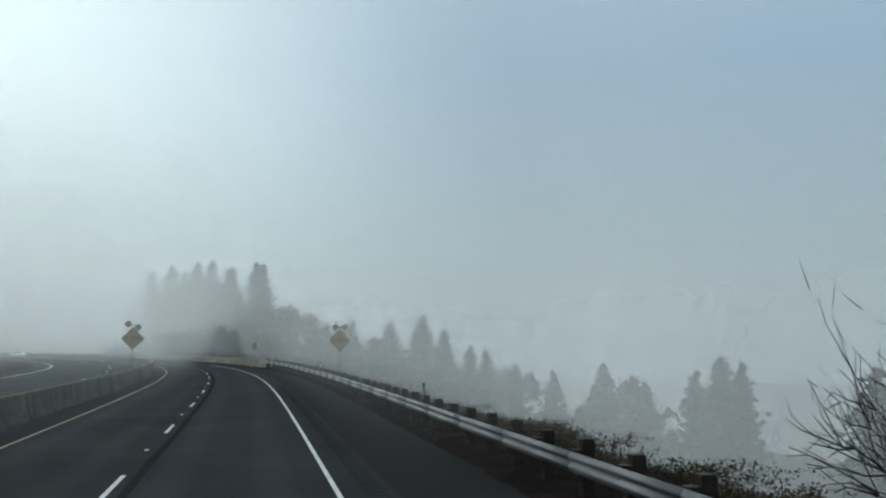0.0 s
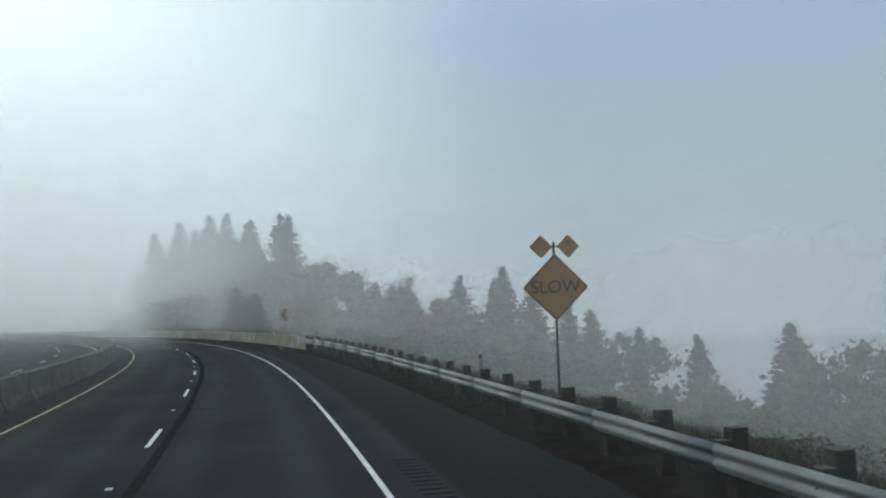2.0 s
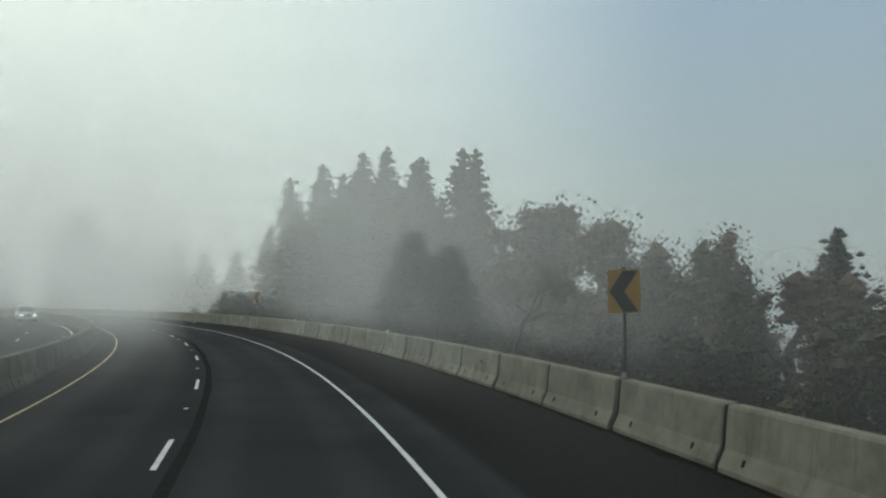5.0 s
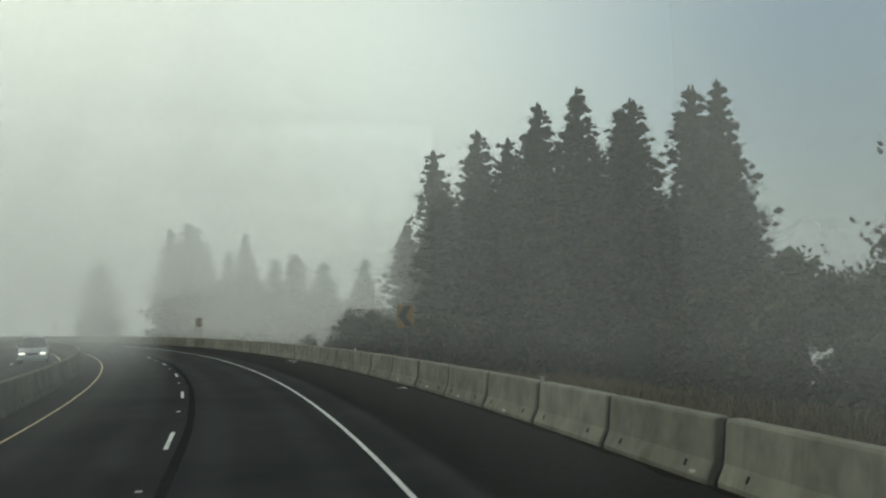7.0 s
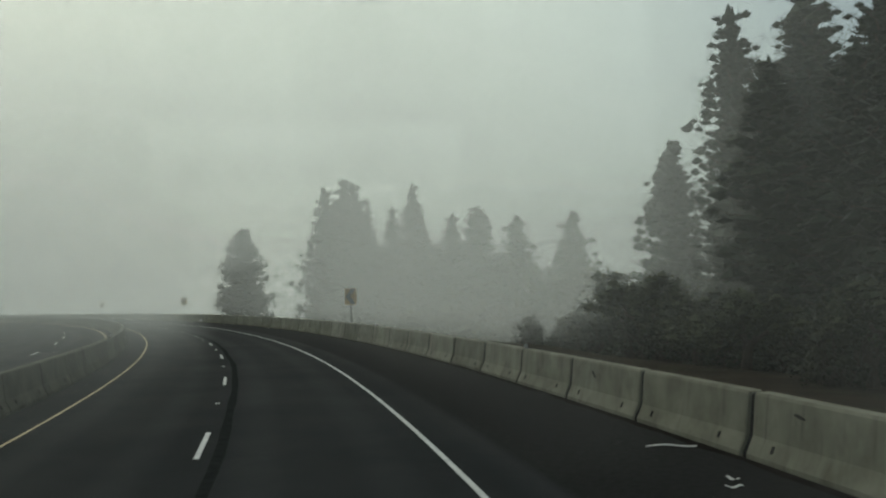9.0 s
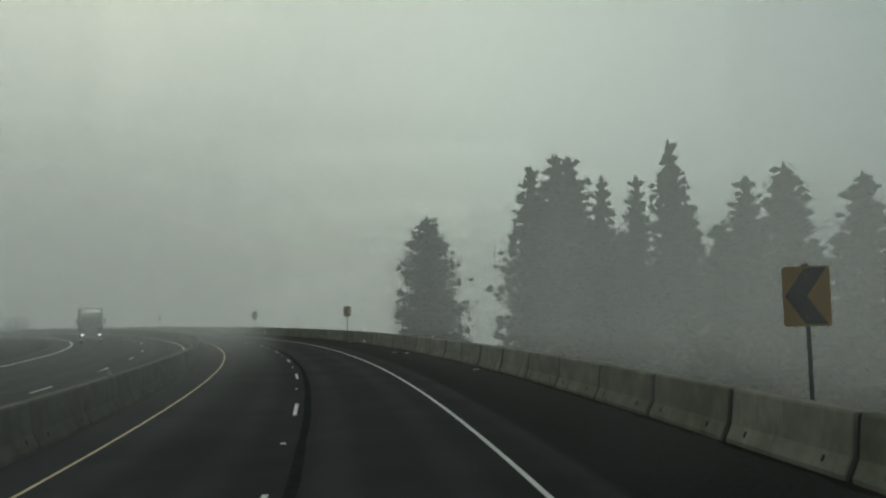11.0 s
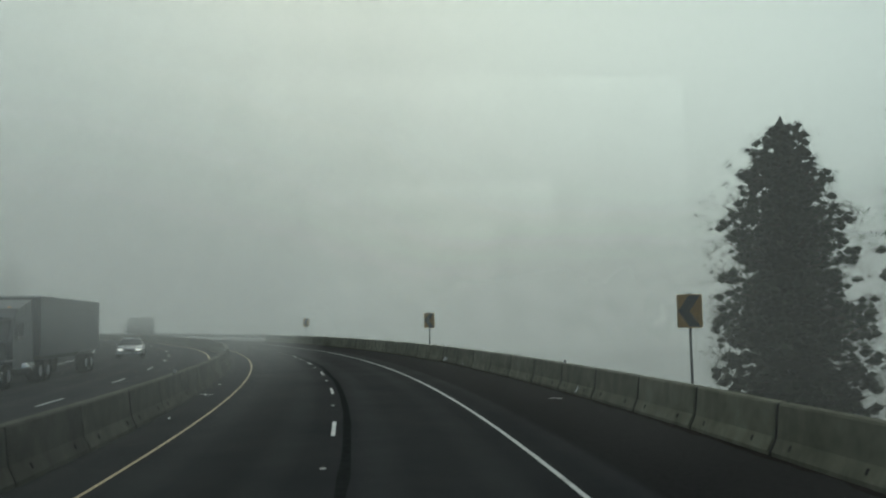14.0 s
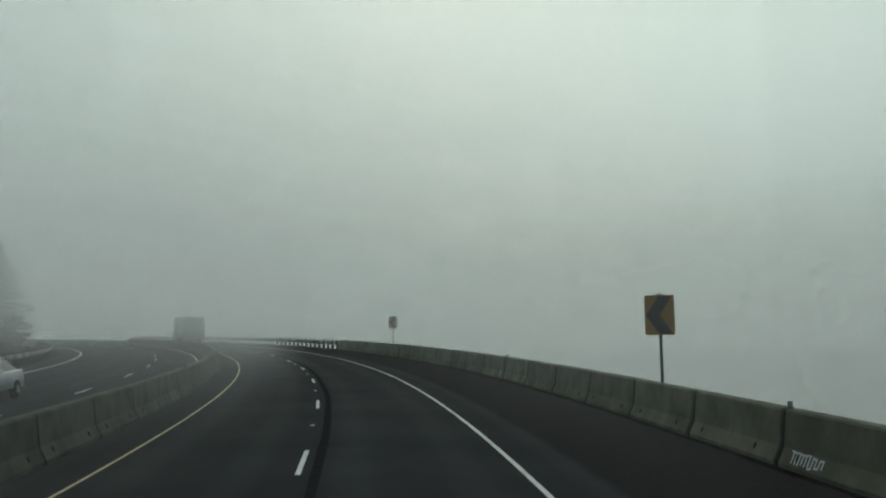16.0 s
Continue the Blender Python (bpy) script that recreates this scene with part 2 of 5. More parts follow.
POST_WOOD = mottled("tarred_timber", (0.018, 0.015, 0.012), (0.045, 0.036, 0.029), 5.0, 40, 0.9, 0, 0.6, 0.01)
POST_TOP = mottled("weathered_timber_end", (0.05, 0.046, 0.04), (0.1, 0.095, 0.085), 9.0, 50, 0.9)
SIGN_YELLOW = plain("sign_yellow", (0.27, 0.145, 0.022), 0.6)
SIGN_BLACK = plain("sign_black", (0.012, 0.012, 0.012), 0.5)
SIGN_BACK = plain("sign_aluminium", (0.3, 0.3, 0.3), 0.5, 0.6)
DARK_STEEL = plain("dark_steel", (0.05, 0.052, 0.055), 0.6, 0.4)
BARK = mottled("bark", (0.035, 0.028, 0.022), (0.09, 0.07, 0.055), 3.0, 30, 0.95, 0, 0.9, 0.03)
NEEDLES = foliage("conifer_needles", (0.014, 0.021, 0.013), (0.026, 0.035, 0.02), 0.12)
OAK_LEAF = foliage("oak_leaves", (0.022, 0.029, 0.015), (0.055, 0.06, 0.03), 0.18)
BUSH_LEAF = foliage("bush_leaves", (0.016, 0.02, 0.012), (0.03, 0.035, 0.02), 0.12)
RUST_LEAF = foliage("autumn_leaves", (0.042, 0.031, 0.021), (0.095, 0.066, 0.042), 0.2)
WEED = foliage("dry_weeds", (0.02, 0.017, 0.012), (0.065, 0.05, 0.034))
GRASS = foliage("straw_grass", (0.06, 0.047, 0.028), (0.15, 0.118, 0.066))
BRAMBLE = foliage("bramble_leaves", (0.026, 0.022, 0.015), (0.07, 0.052, 0.03))
TWIG = mottled("twig_bark", (0.014, 0.012, 0.011), (0.04, 0.033, 0.03), 6.0, 50, 0.9)


# ---- meshes ----
def mesh_of(name, verts, faces, mats):
    me = bpy.data.meshes.new(name)
    me.from_pydata(verts, [], faces)
    for m in mats if isinstance(mats, (list, tuple)) else [mats]:
        me.materials.append(m)
    me.update()
    return me


def flat_part(name, me, parent, label=""):
    ob = new(name, me)
    ob.parent = parent
    return tagged(ob, label)


def part(name, bm, mat, parent, label="", soft=False):
    me = bpy.data.meshes.new(name)
    bmesh.ops.recalc_face_normals(bm, faces=bm.faces)
    bm.to_mesh(me)
    bm.free()
    me.materials.append(mat)
    if soft:
        for p in me.polygons:
            p.use_smooth = True
    ob = new(name, me)
    ob.parent = parent
    return tagged(ob, label)


def box(size, centre=(0, 0, 0), bevel=0.0, bm=None):
    bm = bm or bmesh.new()
    made = bmesh.ops.create_cube(bm, size=1.0, matrix=Matrix.Translation(centre) @ Matrix.Diagonal((*size, 1)))
    if bevel:
        edges = list({e for v in made["verts"] for e in v.link_edges})
        bmesh.ops.bevel(bm, geom=edges, offset=bevel, segments=2, affect="EDGES", profile=0.5)
    return bm


def rod(a, b, r1, r2=None, sides=8, bm=None):
    bm = bm or bmesh.new()
    a, b = Vector(a), Vector(b)
    d = b - a
    m = Matrix.Translation((a + b) / 2) @ d.to_track_quat("Z", "Y").to_matrix().to_4x4()
    bmesh.ops.create_cone(bm, cap_ends=True, segments=sides, radius1=r1, radius2=r1 if r2 is None else r2, depth=d.length, matrix=m)
    return bm


def extrude_outline(points, depth, bm=None, axis="y", at_depth=0.0):
    """A flat outline in x and z, given thickness along y."""
    bm = bm or bmesh.new()
    front = [bm.verts.new((x, at_depth - depth / 2, z)) for x, z in points]
    back = [bm.verts.new((x, at_depth + depth / 2, z)) for x, z in points]
    bm.faces.new(front)
    bm.faces.new(back[::-1])
    for i in range(len(points)):
        j = (i + 1) % len(points)
        bm.faces.new((front[j], front[i], back[i], back[j]))
    return bm


def strip(name, s0, s1, step, lats, height, mat, attr=False):
    """A sheet along the road; lats: positions across; height: a number or a function of s and lat."""
    n = max(int(round((s1 - s0) / step)), 1)
    ss = [s0 + (s1 - s0) * i / n for i in range(n + 1)]
    verts, faces, latv = [], [], []
    for s in ss:
        for l in lats:
            verts.append(at(s, l, height(s, l) if callable(height) else height))
            latv.append(l)
    k = len(lats)
    for i in range(n):
        for j in range(k - 1):
            faces.append((i * k + j, i * k + j + 1, (i + 1) * k + j + 1, (i + 1) * k + j))
    me = mesh_of(name, verts, faces, mat)
    if me.polygons[0].normal.z < 0:
        me.flip_normals()
    if attr:
        me.attributes.new("lat", "FLOAT", "POINT").data.foreach_set("value", latv)
    return me


# ---- ground and roads ----
far_s = [-380, -200, -120] + list(range(-80, 560, 8)) + [600, 680, 800, 1000, 1300]
lats = [-1500, -700, -350, -200, -130, -95, -80, -65, -52, -40, -32, -26, -20, -16, -13, -11, -9.6, -8.6, -8.2, 0, 17, 20, 26, 40, 65, 100, 160, 240]
verts, faces = [], []
for s in far_s:
    for l in lats:
        z = land(s, l)
        if l < -8.6 or l > 18:
            p = at(s, l)
            z += (noise.noise(Vector((p[0] * 0.12, p[1] * 0.12, 3))) * 0.5 + noise.noise(Vector((p[0] * 0.5, p[1] * 0.5, 7))) * 0.15) * smooth(8.6, 14, abs(l) if l < 0 else l - 8)
        verts.append(at(s, l, z))
k = len(lats)
for i in range(len(far_s) - 1):
    for j in range(k - 1):
        faces.append((i * k + j, i * k + j + 1, (i + 1) * k + j + 1, (i + 1) * k + j))
me = mesh_of("ground", verts, faces, SOIL)
if me.polygons[0].normal.z < 0:
    me.flip_normals()
ground = tagged(new("ground", me), "brown soil and leaf litter falling away from the road", "ground", kind="structure")

road = tagged(new("road", strip("road", -80, 540, 2.0, [-8.3, -6.5, -4.75, -4.55, -3.66, -1.83, 0, 1.83, 3.6, 5.0], 0.0, ASPHALT, True)),
              "dark worn asphalt carriageway with two lanes", "road", kind="structure")
far_road = tagged(new("opposite_road", strip("opposite_road", -80, 540, 2.0, [4.8, 6, 9, 12, 15.3, 17.2], 0.004, ASPHALT, True)),
                  "dark asphalt carriageway for oncoming traffic", "road", kind="structure")
PAINT_Z = 0.006


def line(name, s0, s1, lat, width, mat, parent):
    return flat_part(name, strip(name, s0, s1, 2.0, [lat - width / 2, lat + width / 2], PAINT_Z + (0.004 if parent is far_road else 0), mat), parent)


for mid, half, mat, where, shift in ((-3.66, 0.044, WHITE_PAINT, [60, 120, 300, 340], [-0.08, 0.0, 0.0, 0.05]), (3.49, 0.033, YELLOW_PAINT, [150, 240, 275, 350], [0.0, 0.0, -0.12, -0.06])):
    verts, faces = [], []
    for i, s in enumerate(range(-80, 541, 2)):
        c = mid + float(np.interp(s, where, shift))
        verts += [at(s, c - half, PAINT_Z), at(s, c + half, PAINT_Z)]
        if i:
            faces.append((2 * i - 1, 2 * i - 2, 2 * i, 2 * i + 1))
    me = mesh_of("edge_line", verts, faces, mat)
    if me.polygons[0].normal.z < 0:
        me.flip_normals()
    flat_part("edge_line", me, road)
line("edge_line", -80, 540, 15.3, 0.13, WHITE_PAINT, far_road)
line("edge_line", -80, 540, 6.0, 0.12, YELLOW_PAINT, far_road)
dash_k = np.arange(-6, 44)
dash_s = np.interp(dash_k, [-6, 0, 8, 13, 20, 22, 24, 26, 28, 32, 44], [-48, 19.9, 109.7, 167.7, 254, 278.9, 303.7, 326.5, 349.1, 395, 533])
for s in dash_s:
    line("lane_dash", s - 1.4, s + 1.4, 0.0, 0.09, WHITE_PAINT, road)
    line("lane_dash", s - 3.5, s - 0.5, 8.95, 0.09, WHITE_PAINT, far_road)
# sealed crack that wanders beside the lane line
verts, faces = [], []
for i, s in enumerate(np.arange(-80, 540, 1.5)):
    c = -0.3 + 0.05 * noise.noise(Vector((s * 0.15, 0, 0)))
    w = 0.09 + 0.04 * noise.noise(Vector((s * 0.4, 5, 0)))
    verts += [at(s, c - w, 0.004), at(s, c + w, 0.004)]
    if i:
        faces.append((2 * i - 2, 2 * i - 1, 2 * i + 1, 2 * i))
me = mesh_of("crack_seal", verts, faces, OLD_SEAL)
if me.polygons[0].normal.z < 0:
    me.flip_normals()
flat_part("crack_seal", me, road, "black sealed crack")


# dirt and gravel that gather along the foot of the shoulder barrier
verts, faces = [], []
for i, s in enumerate(np.arange(108, 420, 0.5)):
    edge = -7.5 + 0.16 * noise.noise(Vector((s * 0.9, 2, 0))) + 0.08 * noise.noise(Vector((s * 3.1, 9, 0)))
    verts += [at(s, -7.69, 0.012), at(s, edge, 0.004)]
    if i:
        faces.append((2 * i - 2, 2 * i - 1, 2 * i + 1, 2 * i))
me = mesh_of("debris_strip", verts, faces, DIRT)
if me.polygons[0].normal.z < 0:
    me.flip_normals()
flat_part("debris_strip", me, road, "dark dirt and gravel along the barrier's foot")


def reflector_mesh():
    bm = box((0.1, 0.1, 0.018), (0, 0, 0.009), 0.006)
    me = bpy.data.meshes.new("reflector")
    bm.to_mesh(me)
    bm.free()
    me.materials.append(WHITE_PAINT)
    return me


reflector = reflector_mesh()
for a, b in zip(dash_s[:-1], dash_s[1:]):
    ob = new("reflector", reflector)
    ob.parent = road
    ob.matrix_basis = along((a + b) / 2, 0.05, 0.0)


def verge_height(s, l):
    return 0.012 + 0.05 * smooth(-6.7, -7.6, l) + 0.03 * noise.noise(Vector((s * 0.8, l * 2, 0)))


verge = tagged(new("verge", strip("verge", -80, 107, 0.8, [-8.9, -8.3, -7.8, -7.3, -6.95, -6.65], lambda s, l: verge_height(s, l) if l < -6.7 else -0.01 + 0.012 * noise.noise(Vector((s * 0.7, 3, 0))), DIRT)),
               "dark reddish soil strip under the guardrail", "verge", kind="structure")
verts, faces = [], []
for i in range(220):
    s, n = -8 + i * 0.31, len(verts)
    verts += [at(s, -4.58, 0.004), at(s, -4.18, 0.004), at(s + 0.14, -4.18, 0.004), at(s + 0.14, -4.58, 0.004)]
    faces.append((n, n + 1, n + 2, n + 3))
me = mesh_of("rumble_strip", verts, faces, MILLED)
if me.polygons[0].normal.z < 0:
    me.flip_normals()
flat_part("rumble_strip", me, road, "dark milled rumble strip")


def mesh_from(bm, name, mats):
    me = bpy.data.meshes.new(name)
    bmesh.ops.recalc_face_normals(bm, faces=bm.faces)
    bm.to_mesh(me)
    bm.free()
    for m in mats:
        me.materials.append(m)
    return me


# ---- concrete barriers ----
PITCH = 3.75


def barrier_mesh(mat):
    half = [(0.305, 0.0), (0.305, 0.08), (0.185, 0.32), (0.125, 0.88), (0.1, 0.92)]
    ring = half + [(-x, z) for x, z in reversed(half)]
    long = PITCH / 2 - 0.04
    verts, faces = [], []
    stations = [(-long, 0.93), (-long + 0.035, 1.0), (long - 0.035, 1.0), (long, 0.93)]
    for y, k in stations:
        for x, z in ring:
            verts.append((x * k, y, z if k == 1 else z * 0.985))
    n = len(ring)
    for i in range(len(stations) - 1):
        for j in range(n):
            a, b = i * n + j, i * n + (j + 1) % n
            faces.append((a, b, b + n, a + n))
    faces.append(tuple(range(n))[::-1])
    faces.append(tuple(range((len(stations) - 1) * n, len(stations) * n)))
    me = mesh_of("concrete_barrier", verts, faces, mat)
    bm = bmesh.new()
    bm.from_mesh(me)
    bmesh.ops.recalc_face_normals(bm, faces=bm.faces)
    bm.to_mesh(me)
    bm.free()
    return me


BARRIER, MOSSY, MEDIAN = barrier_mesh(CONCRETE), barrier_mesh(MOSS_CONCRETE), barrier_mesh(SHADED_CONCRETE)
slot_bm = box((0.03, 0.05, 0.1))
SLOT = bpy.data.meshes.new("anchor_slot")
slot_bm.to_mesh(SLOT)
slot_bm.free()
SLOT.materials.append(SEAL)
half = [(0.297, 0.0), (0.297, 0.078), (0.178, 0.315), (0.119, 0.87), (0.095, 0.905)]
GAP = mesh_from(extrude_outline(half + [(-x, z) for x, z in reversed(half)], 0.07), "joint_filler", [SEAL])


def barrier_parts(ob, side, r):
    """The dark lifting slots near the foot, and the dark joint at one end."""
    for y in (-1.15, 1.2):
        slot = new("anchor_slot", SLOT)
        slot.parent = ob
        slot.matrix_basis = pose(side * 0.238, y + r.uniform(-0.1, 0.1), 0.21, 0, -side * 26, r.uniform(-8, 8))
    gap = new("joint_filler", GAP)
    gap.parent = ob
    gap.matrix_basis = pose(0, PITCH / 2, 0, 0, 0, r.uniform(-1, 1))


rng = random.Random(4)
for i in range(83):
    s = 107.0 + PITCH * (i + 0.5)
    mossy = rng.random() < smooth(215, 262, s)
    ob = tagged(new("concrete_barrier", MOSSY if mossy else BARRIER), "mossy olive-grey concrete barrier segment along the shoulder" if mossy else "weathered cream concrete barrier segment along the shoulder", "barrier", "concrete barriers on the shoulder")
    ob.matrix_basis = along(s, -7.965 + rng.uniform(-0.02, 0.02) - (0.14 if i == 0 else 0), 0, rng.uniform(-0.35, 0.35) + (4.0 if i == 0 else 0))
    barrier_parts(ob, -1, rng)
# median segments take the concrete whose colour is darkened as shade
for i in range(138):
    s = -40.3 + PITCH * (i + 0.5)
    ob = tagged(new("concrete_barrier", MEDIAN), "stained grey concrete barrier segment in the median, coloured darker for its shaded face", "barrier", "concrete barriers in the median")
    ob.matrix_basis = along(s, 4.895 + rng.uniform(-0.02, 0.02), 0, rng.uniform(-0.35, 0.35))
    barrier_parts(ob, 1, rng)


# ---- guardrail ----
def beam_mesh(length, waves, top, drop):
    """A corrugated rail; its face looks to +x. waves: crests; drop: its height."""
    n = waves * 8
    prof = []
    for i in range(n + 1):
        u = i / n
        prof.append((0.045 * (0.5 - 0.5 * math.cos(2 * math.pi * u * waves)) + (0.0), top - drop * u))
    prof = prof + [(x - 0.004, z) for x, z in reversed(prof)]
    verts, faces = [], []
    for y in (-length / 2, length / 2):
        verts += [(x, y, z) for x, z in prof]
    k = len(prof)
    for j in range(k):
        faces.append((j, (j + 1) % k, k + (j + 1) % k, k + j))
    faces += [tuple(range(k))[::-1], tuple(range(k, 2 * k))]
    me = mesh_of("beam", verts, faces, STEEL)
    for p in me.polygons:
        p.use_smooth = len(p.vertices) == 4
    return me


def timber(size, name):
    bm = box(size, (0, 0, 0), 0.008)
    me = mesh_from(bm, name, [POST_WOOD, POST_TOP])
    for p in me.polygons:
        if p.normal.z > 0.9:
            p.material_index = 1
    return me


def guardrail(s0, s1, lat, side, label):
    """A beam on timber posts; side +1: its face looks to the left of the road."""
    rail = tagged(new("guardrail"), label, "guardrail")
    rail.matrix_basis = along(s0, lat)
    inv = rail.matrix_basis.inverted()
    beam, post, block, bolt = beam_mesh(3.84, 2, 0.77, 0.31), timber((0.2, 0.2, 1.5), "post"), timber((0.16, 0.18, 0.36), "block"), mesh_from(rod((0, 0, 0), (0.02, 0, 0), 0.022, sides=6), "bolt", [STEEL])
    n = int((s1 - s0) / 1.905)
    r = random.Random(int(s0) + 9)
    lift = lambda s: 0.1 * smooth(72, 96, s) if s < 110 else 0.0
    for i in range(n + 1):
        s = s0 + i * 1.905
        for name, me, off, z in (("post", post, -0.27, 0.2 + r.uniform(-0.02, 0.02)), ("block", block, -0.09, 0.62), ("bolt", bolt, 0.0, 0.615)):
            ob = new(name, me)
            ob.parent = rail
            m = along(s, lat + side * -off * -1, z + lift(s), r.uniform(-2, 2) if name == "post" else 0)
            ob.matrix_basis = inv @ m @ (pose(0, 0, 0, 0, 0, 0 if side < 0 else 180))
        if i % 2 == 0 and i < n:
            ob = new("beam", beam)
            ob.parent = rail
            ob.matrix_basis = inv @ along(s + 1.905, lat, lift(s + 1.905)) @ pose(0, 0, 0, 0, 0, 180 if side > 0 else 0)
    return rail


rail = guardrail(-44.0, 101.5, -7.25, 1, "galvanised steel beam guardrail on dark timber posts")
# the stiffer three-wave end that meets the concrete, and the piece that narrows to two waves
inv = rail.matrix_basis.inverted()


def narrowing(length):
    """A beam whose three waves draw together into two."""
    n, verts, faces = 24, [], []
    steps = 6
    for k in range(steps + 1):
        f = smooth(0, 1, k / steps)
        prof = []
        for i in range(n + 1):
            u = i / n
            two, three = (0.5 - 0.5 * math.cos(4 * math.pi * u)), (0.5 - 0.5 * math.cos(6 * math.pi * u))
            prof.append((0.045 * (two * (1 - f) + three * f), (0.77 + 0.07 * f) - (0.31 + 0.19 * f) * u))
        prof += [(x - 0.004, z) for x, z in reversed(prof)]
        verts += [(x, length * (0.5 - k / steps), z) for x, z in prof]
    m = 2 * n + 2
    for k in range(steps):
        faces += [(k * m + j, k * m + (j + 1) % m, (k + 1) * m + (j + 1) % m, (k + 1) * m + j) for j in range(m)]
    me = mesh_of("beam", verts, faces, STEEL)
    for p in me.polygons:
        p.use_smooth = True
    return me


ob = flat_part("beam", beam_mesh(3.86, 2, 0.77, 0.31), rail)
ob.matrix_basis = inv @ along(102.7, -7.25, 0.1) @ pose(0, 0, 0, 0, 0, 180)
ob = flat_part("beam", narrowing(1.4), rail, "narrowing transition beam")
ob.matrix_basis = inv @ along(105.25, -7.255, 0.09) @ pose(0, 0, 0, 0, 0, 180)
ob = flat_part("beam", beam_mesh(3.4, 3, 0.84, 0.5), rail, "three-wave end beam")
ob.matrix_basis = inv @ along(107.6, -7.42, 0.06, -4.0) @ pose(0, 0, 0, 0, 0, 180)
for s in (103.4, 104.4, 105.4):
    ob = new("post", bpy.data.objects["post"].data)
    ob.parent = rail
    ob.matrix_basis = inv @ along(s, -7.55, 0.3)
guardrail(419.0, 520.0, -7.6, 1, "galvanised steel beam guardrail on timber posts past the concrete barriers")
guardrail(384.0, 470.0, 18.0, -1, "galvanised steel beam guardrail beside the oncoming lanes")


# ---- signs ----
def word(text, size, parent, m, mat, name="lettering"):
    cu = bpy.data.curves.new(name, "FONT")
    cu.body, cu.size, cu.align_x, cu.align_y, cu.extrude = text, size, "CENTER", "CENTER", 0.002
    tmp = bpy.data.objects.new("tmp", cu)
    scene.collection.objects.link(tmp)
    bpy.context.view_layer.update()
    me = bpy.data.meshes.new_from_object(tmp.evaluated_get(bpy.context.evaluated_depsgraph_get()))
    bpy.data.objects.remove(tmp)
    me.materials.clear()
    me.materials.append(mat)
    ob = flat_part(name, me, parent, "black lettering")
    ob.matrix_basis = m
    return ob


def diamond(side, r=0.06):
    """A square on its corner with rounded corners, as an outline in x and z."""
    pts, h = [], side / 2 - r
    for cx, cz, a0 in ((h, h, 0), (-h, h, 90), (-h, -h, 180), (h, -h, 270)):
        for a in (0, 30, 60, 90):
            x, z = cx + r * math.cos(radians(a0 + a)), cz + r * math.sin(radians(a0 + a))
            pts.append(((x - z) / math.sqrt(2), (x + z) / math.sqrt(2)))
    return pts


def ring(points, inner, y0, thick):
    bm = bmesh.new()
    a = [bm.verts.new((x, y0, z)) for x, z in points]
    b = [bm.verts.new((x * inner, y0, z * inner)) for x, z in points]
    a2 = [bm.verts.new((x, y0 - thick, z)) for x, z in points]
    b2 = [bm.verts.new((x * inner, y0 - thick, z * inner)) for x, z in points]
    n = len(points)
    for i in range(n):
        j = (i + 1) % n
        bm.faces.new((a2[i], a2[j], b2[j], b2[i]))
        bm.faces.new((a[i], a[j], a2[j], a2[i]))
        bm.faces.new((b[i], b2[i], b2[j], b[j]))
    return bm


def slow_sign(s, lat, ground_z, bottom, turn, twist, label):
    """A diamond plate with SLOW on it and two small diamonds above. It faces -y."""
    sign = tagged(new("slow_sign"), label, "road sign")
    sign.matrix_basis = along(s, lat, ground_z, turn)
    side = 1.06
    c = bottom - ground_z + side / math.sqrt(2)
    part("post", rod((0, 0.045, 0), (0, 0.045, c + 1.0), 0.032, sides=10), DARK_STEEL, sign, "thin dark steel post", True)
    plate = part("plate", extrude_outline([(x, z + c) for x, z in diamond(side)], 0.006), SIGN_YELLOW, sign, "amber diamond plate")
    b = part("border", ring(diamond(side * 0.955), 0.965, -0.004, 0.002), SIGN_BLACK, plate, "black border")
    b.location.z = c
    word("SLOW", 0.4, plate, pose(0, -0.006, c, 90, 0, 0), SIGN_BLACK)
    bar = part("crossbar", box((0.86, 0.03, 0.035), (0.06, 0.03, c + 0.9), 0.004), DARK_STEEL, sign, "dark crossbar")
    for dx, dz, ry in ((-0.3, 0.9 + twist * 0.06, 0), (0.32, 0.9 - twist * 0.16, twist * 6)):
        p = part("small_plate", extrude_outline(diamond(0.37, 0.03), 0.006), SIGN_YELLOW, sign, "small amber diamond plate")
        p.matrix_basis = pose(dx, -0.004, c + dz, 0, ry, twist * 18)
    for z in (c - 0.3, c + 0.3):
        part("bolt", rod((0, -0.012, z), (0, 0.04, z), 0.012, sides=6), STEEL, sign)
    return sign


slow_sign(64.1, -8.55, land(64.1, -8.55), 2.08, -4, 0, "amber diamond sign reading SLOW on a thin post behind the guardrail")
slow_sign(65.9, 4.95, 0.92, 2.18, 4, 1, "amber diamond sign reading SLOW on a post in the median")


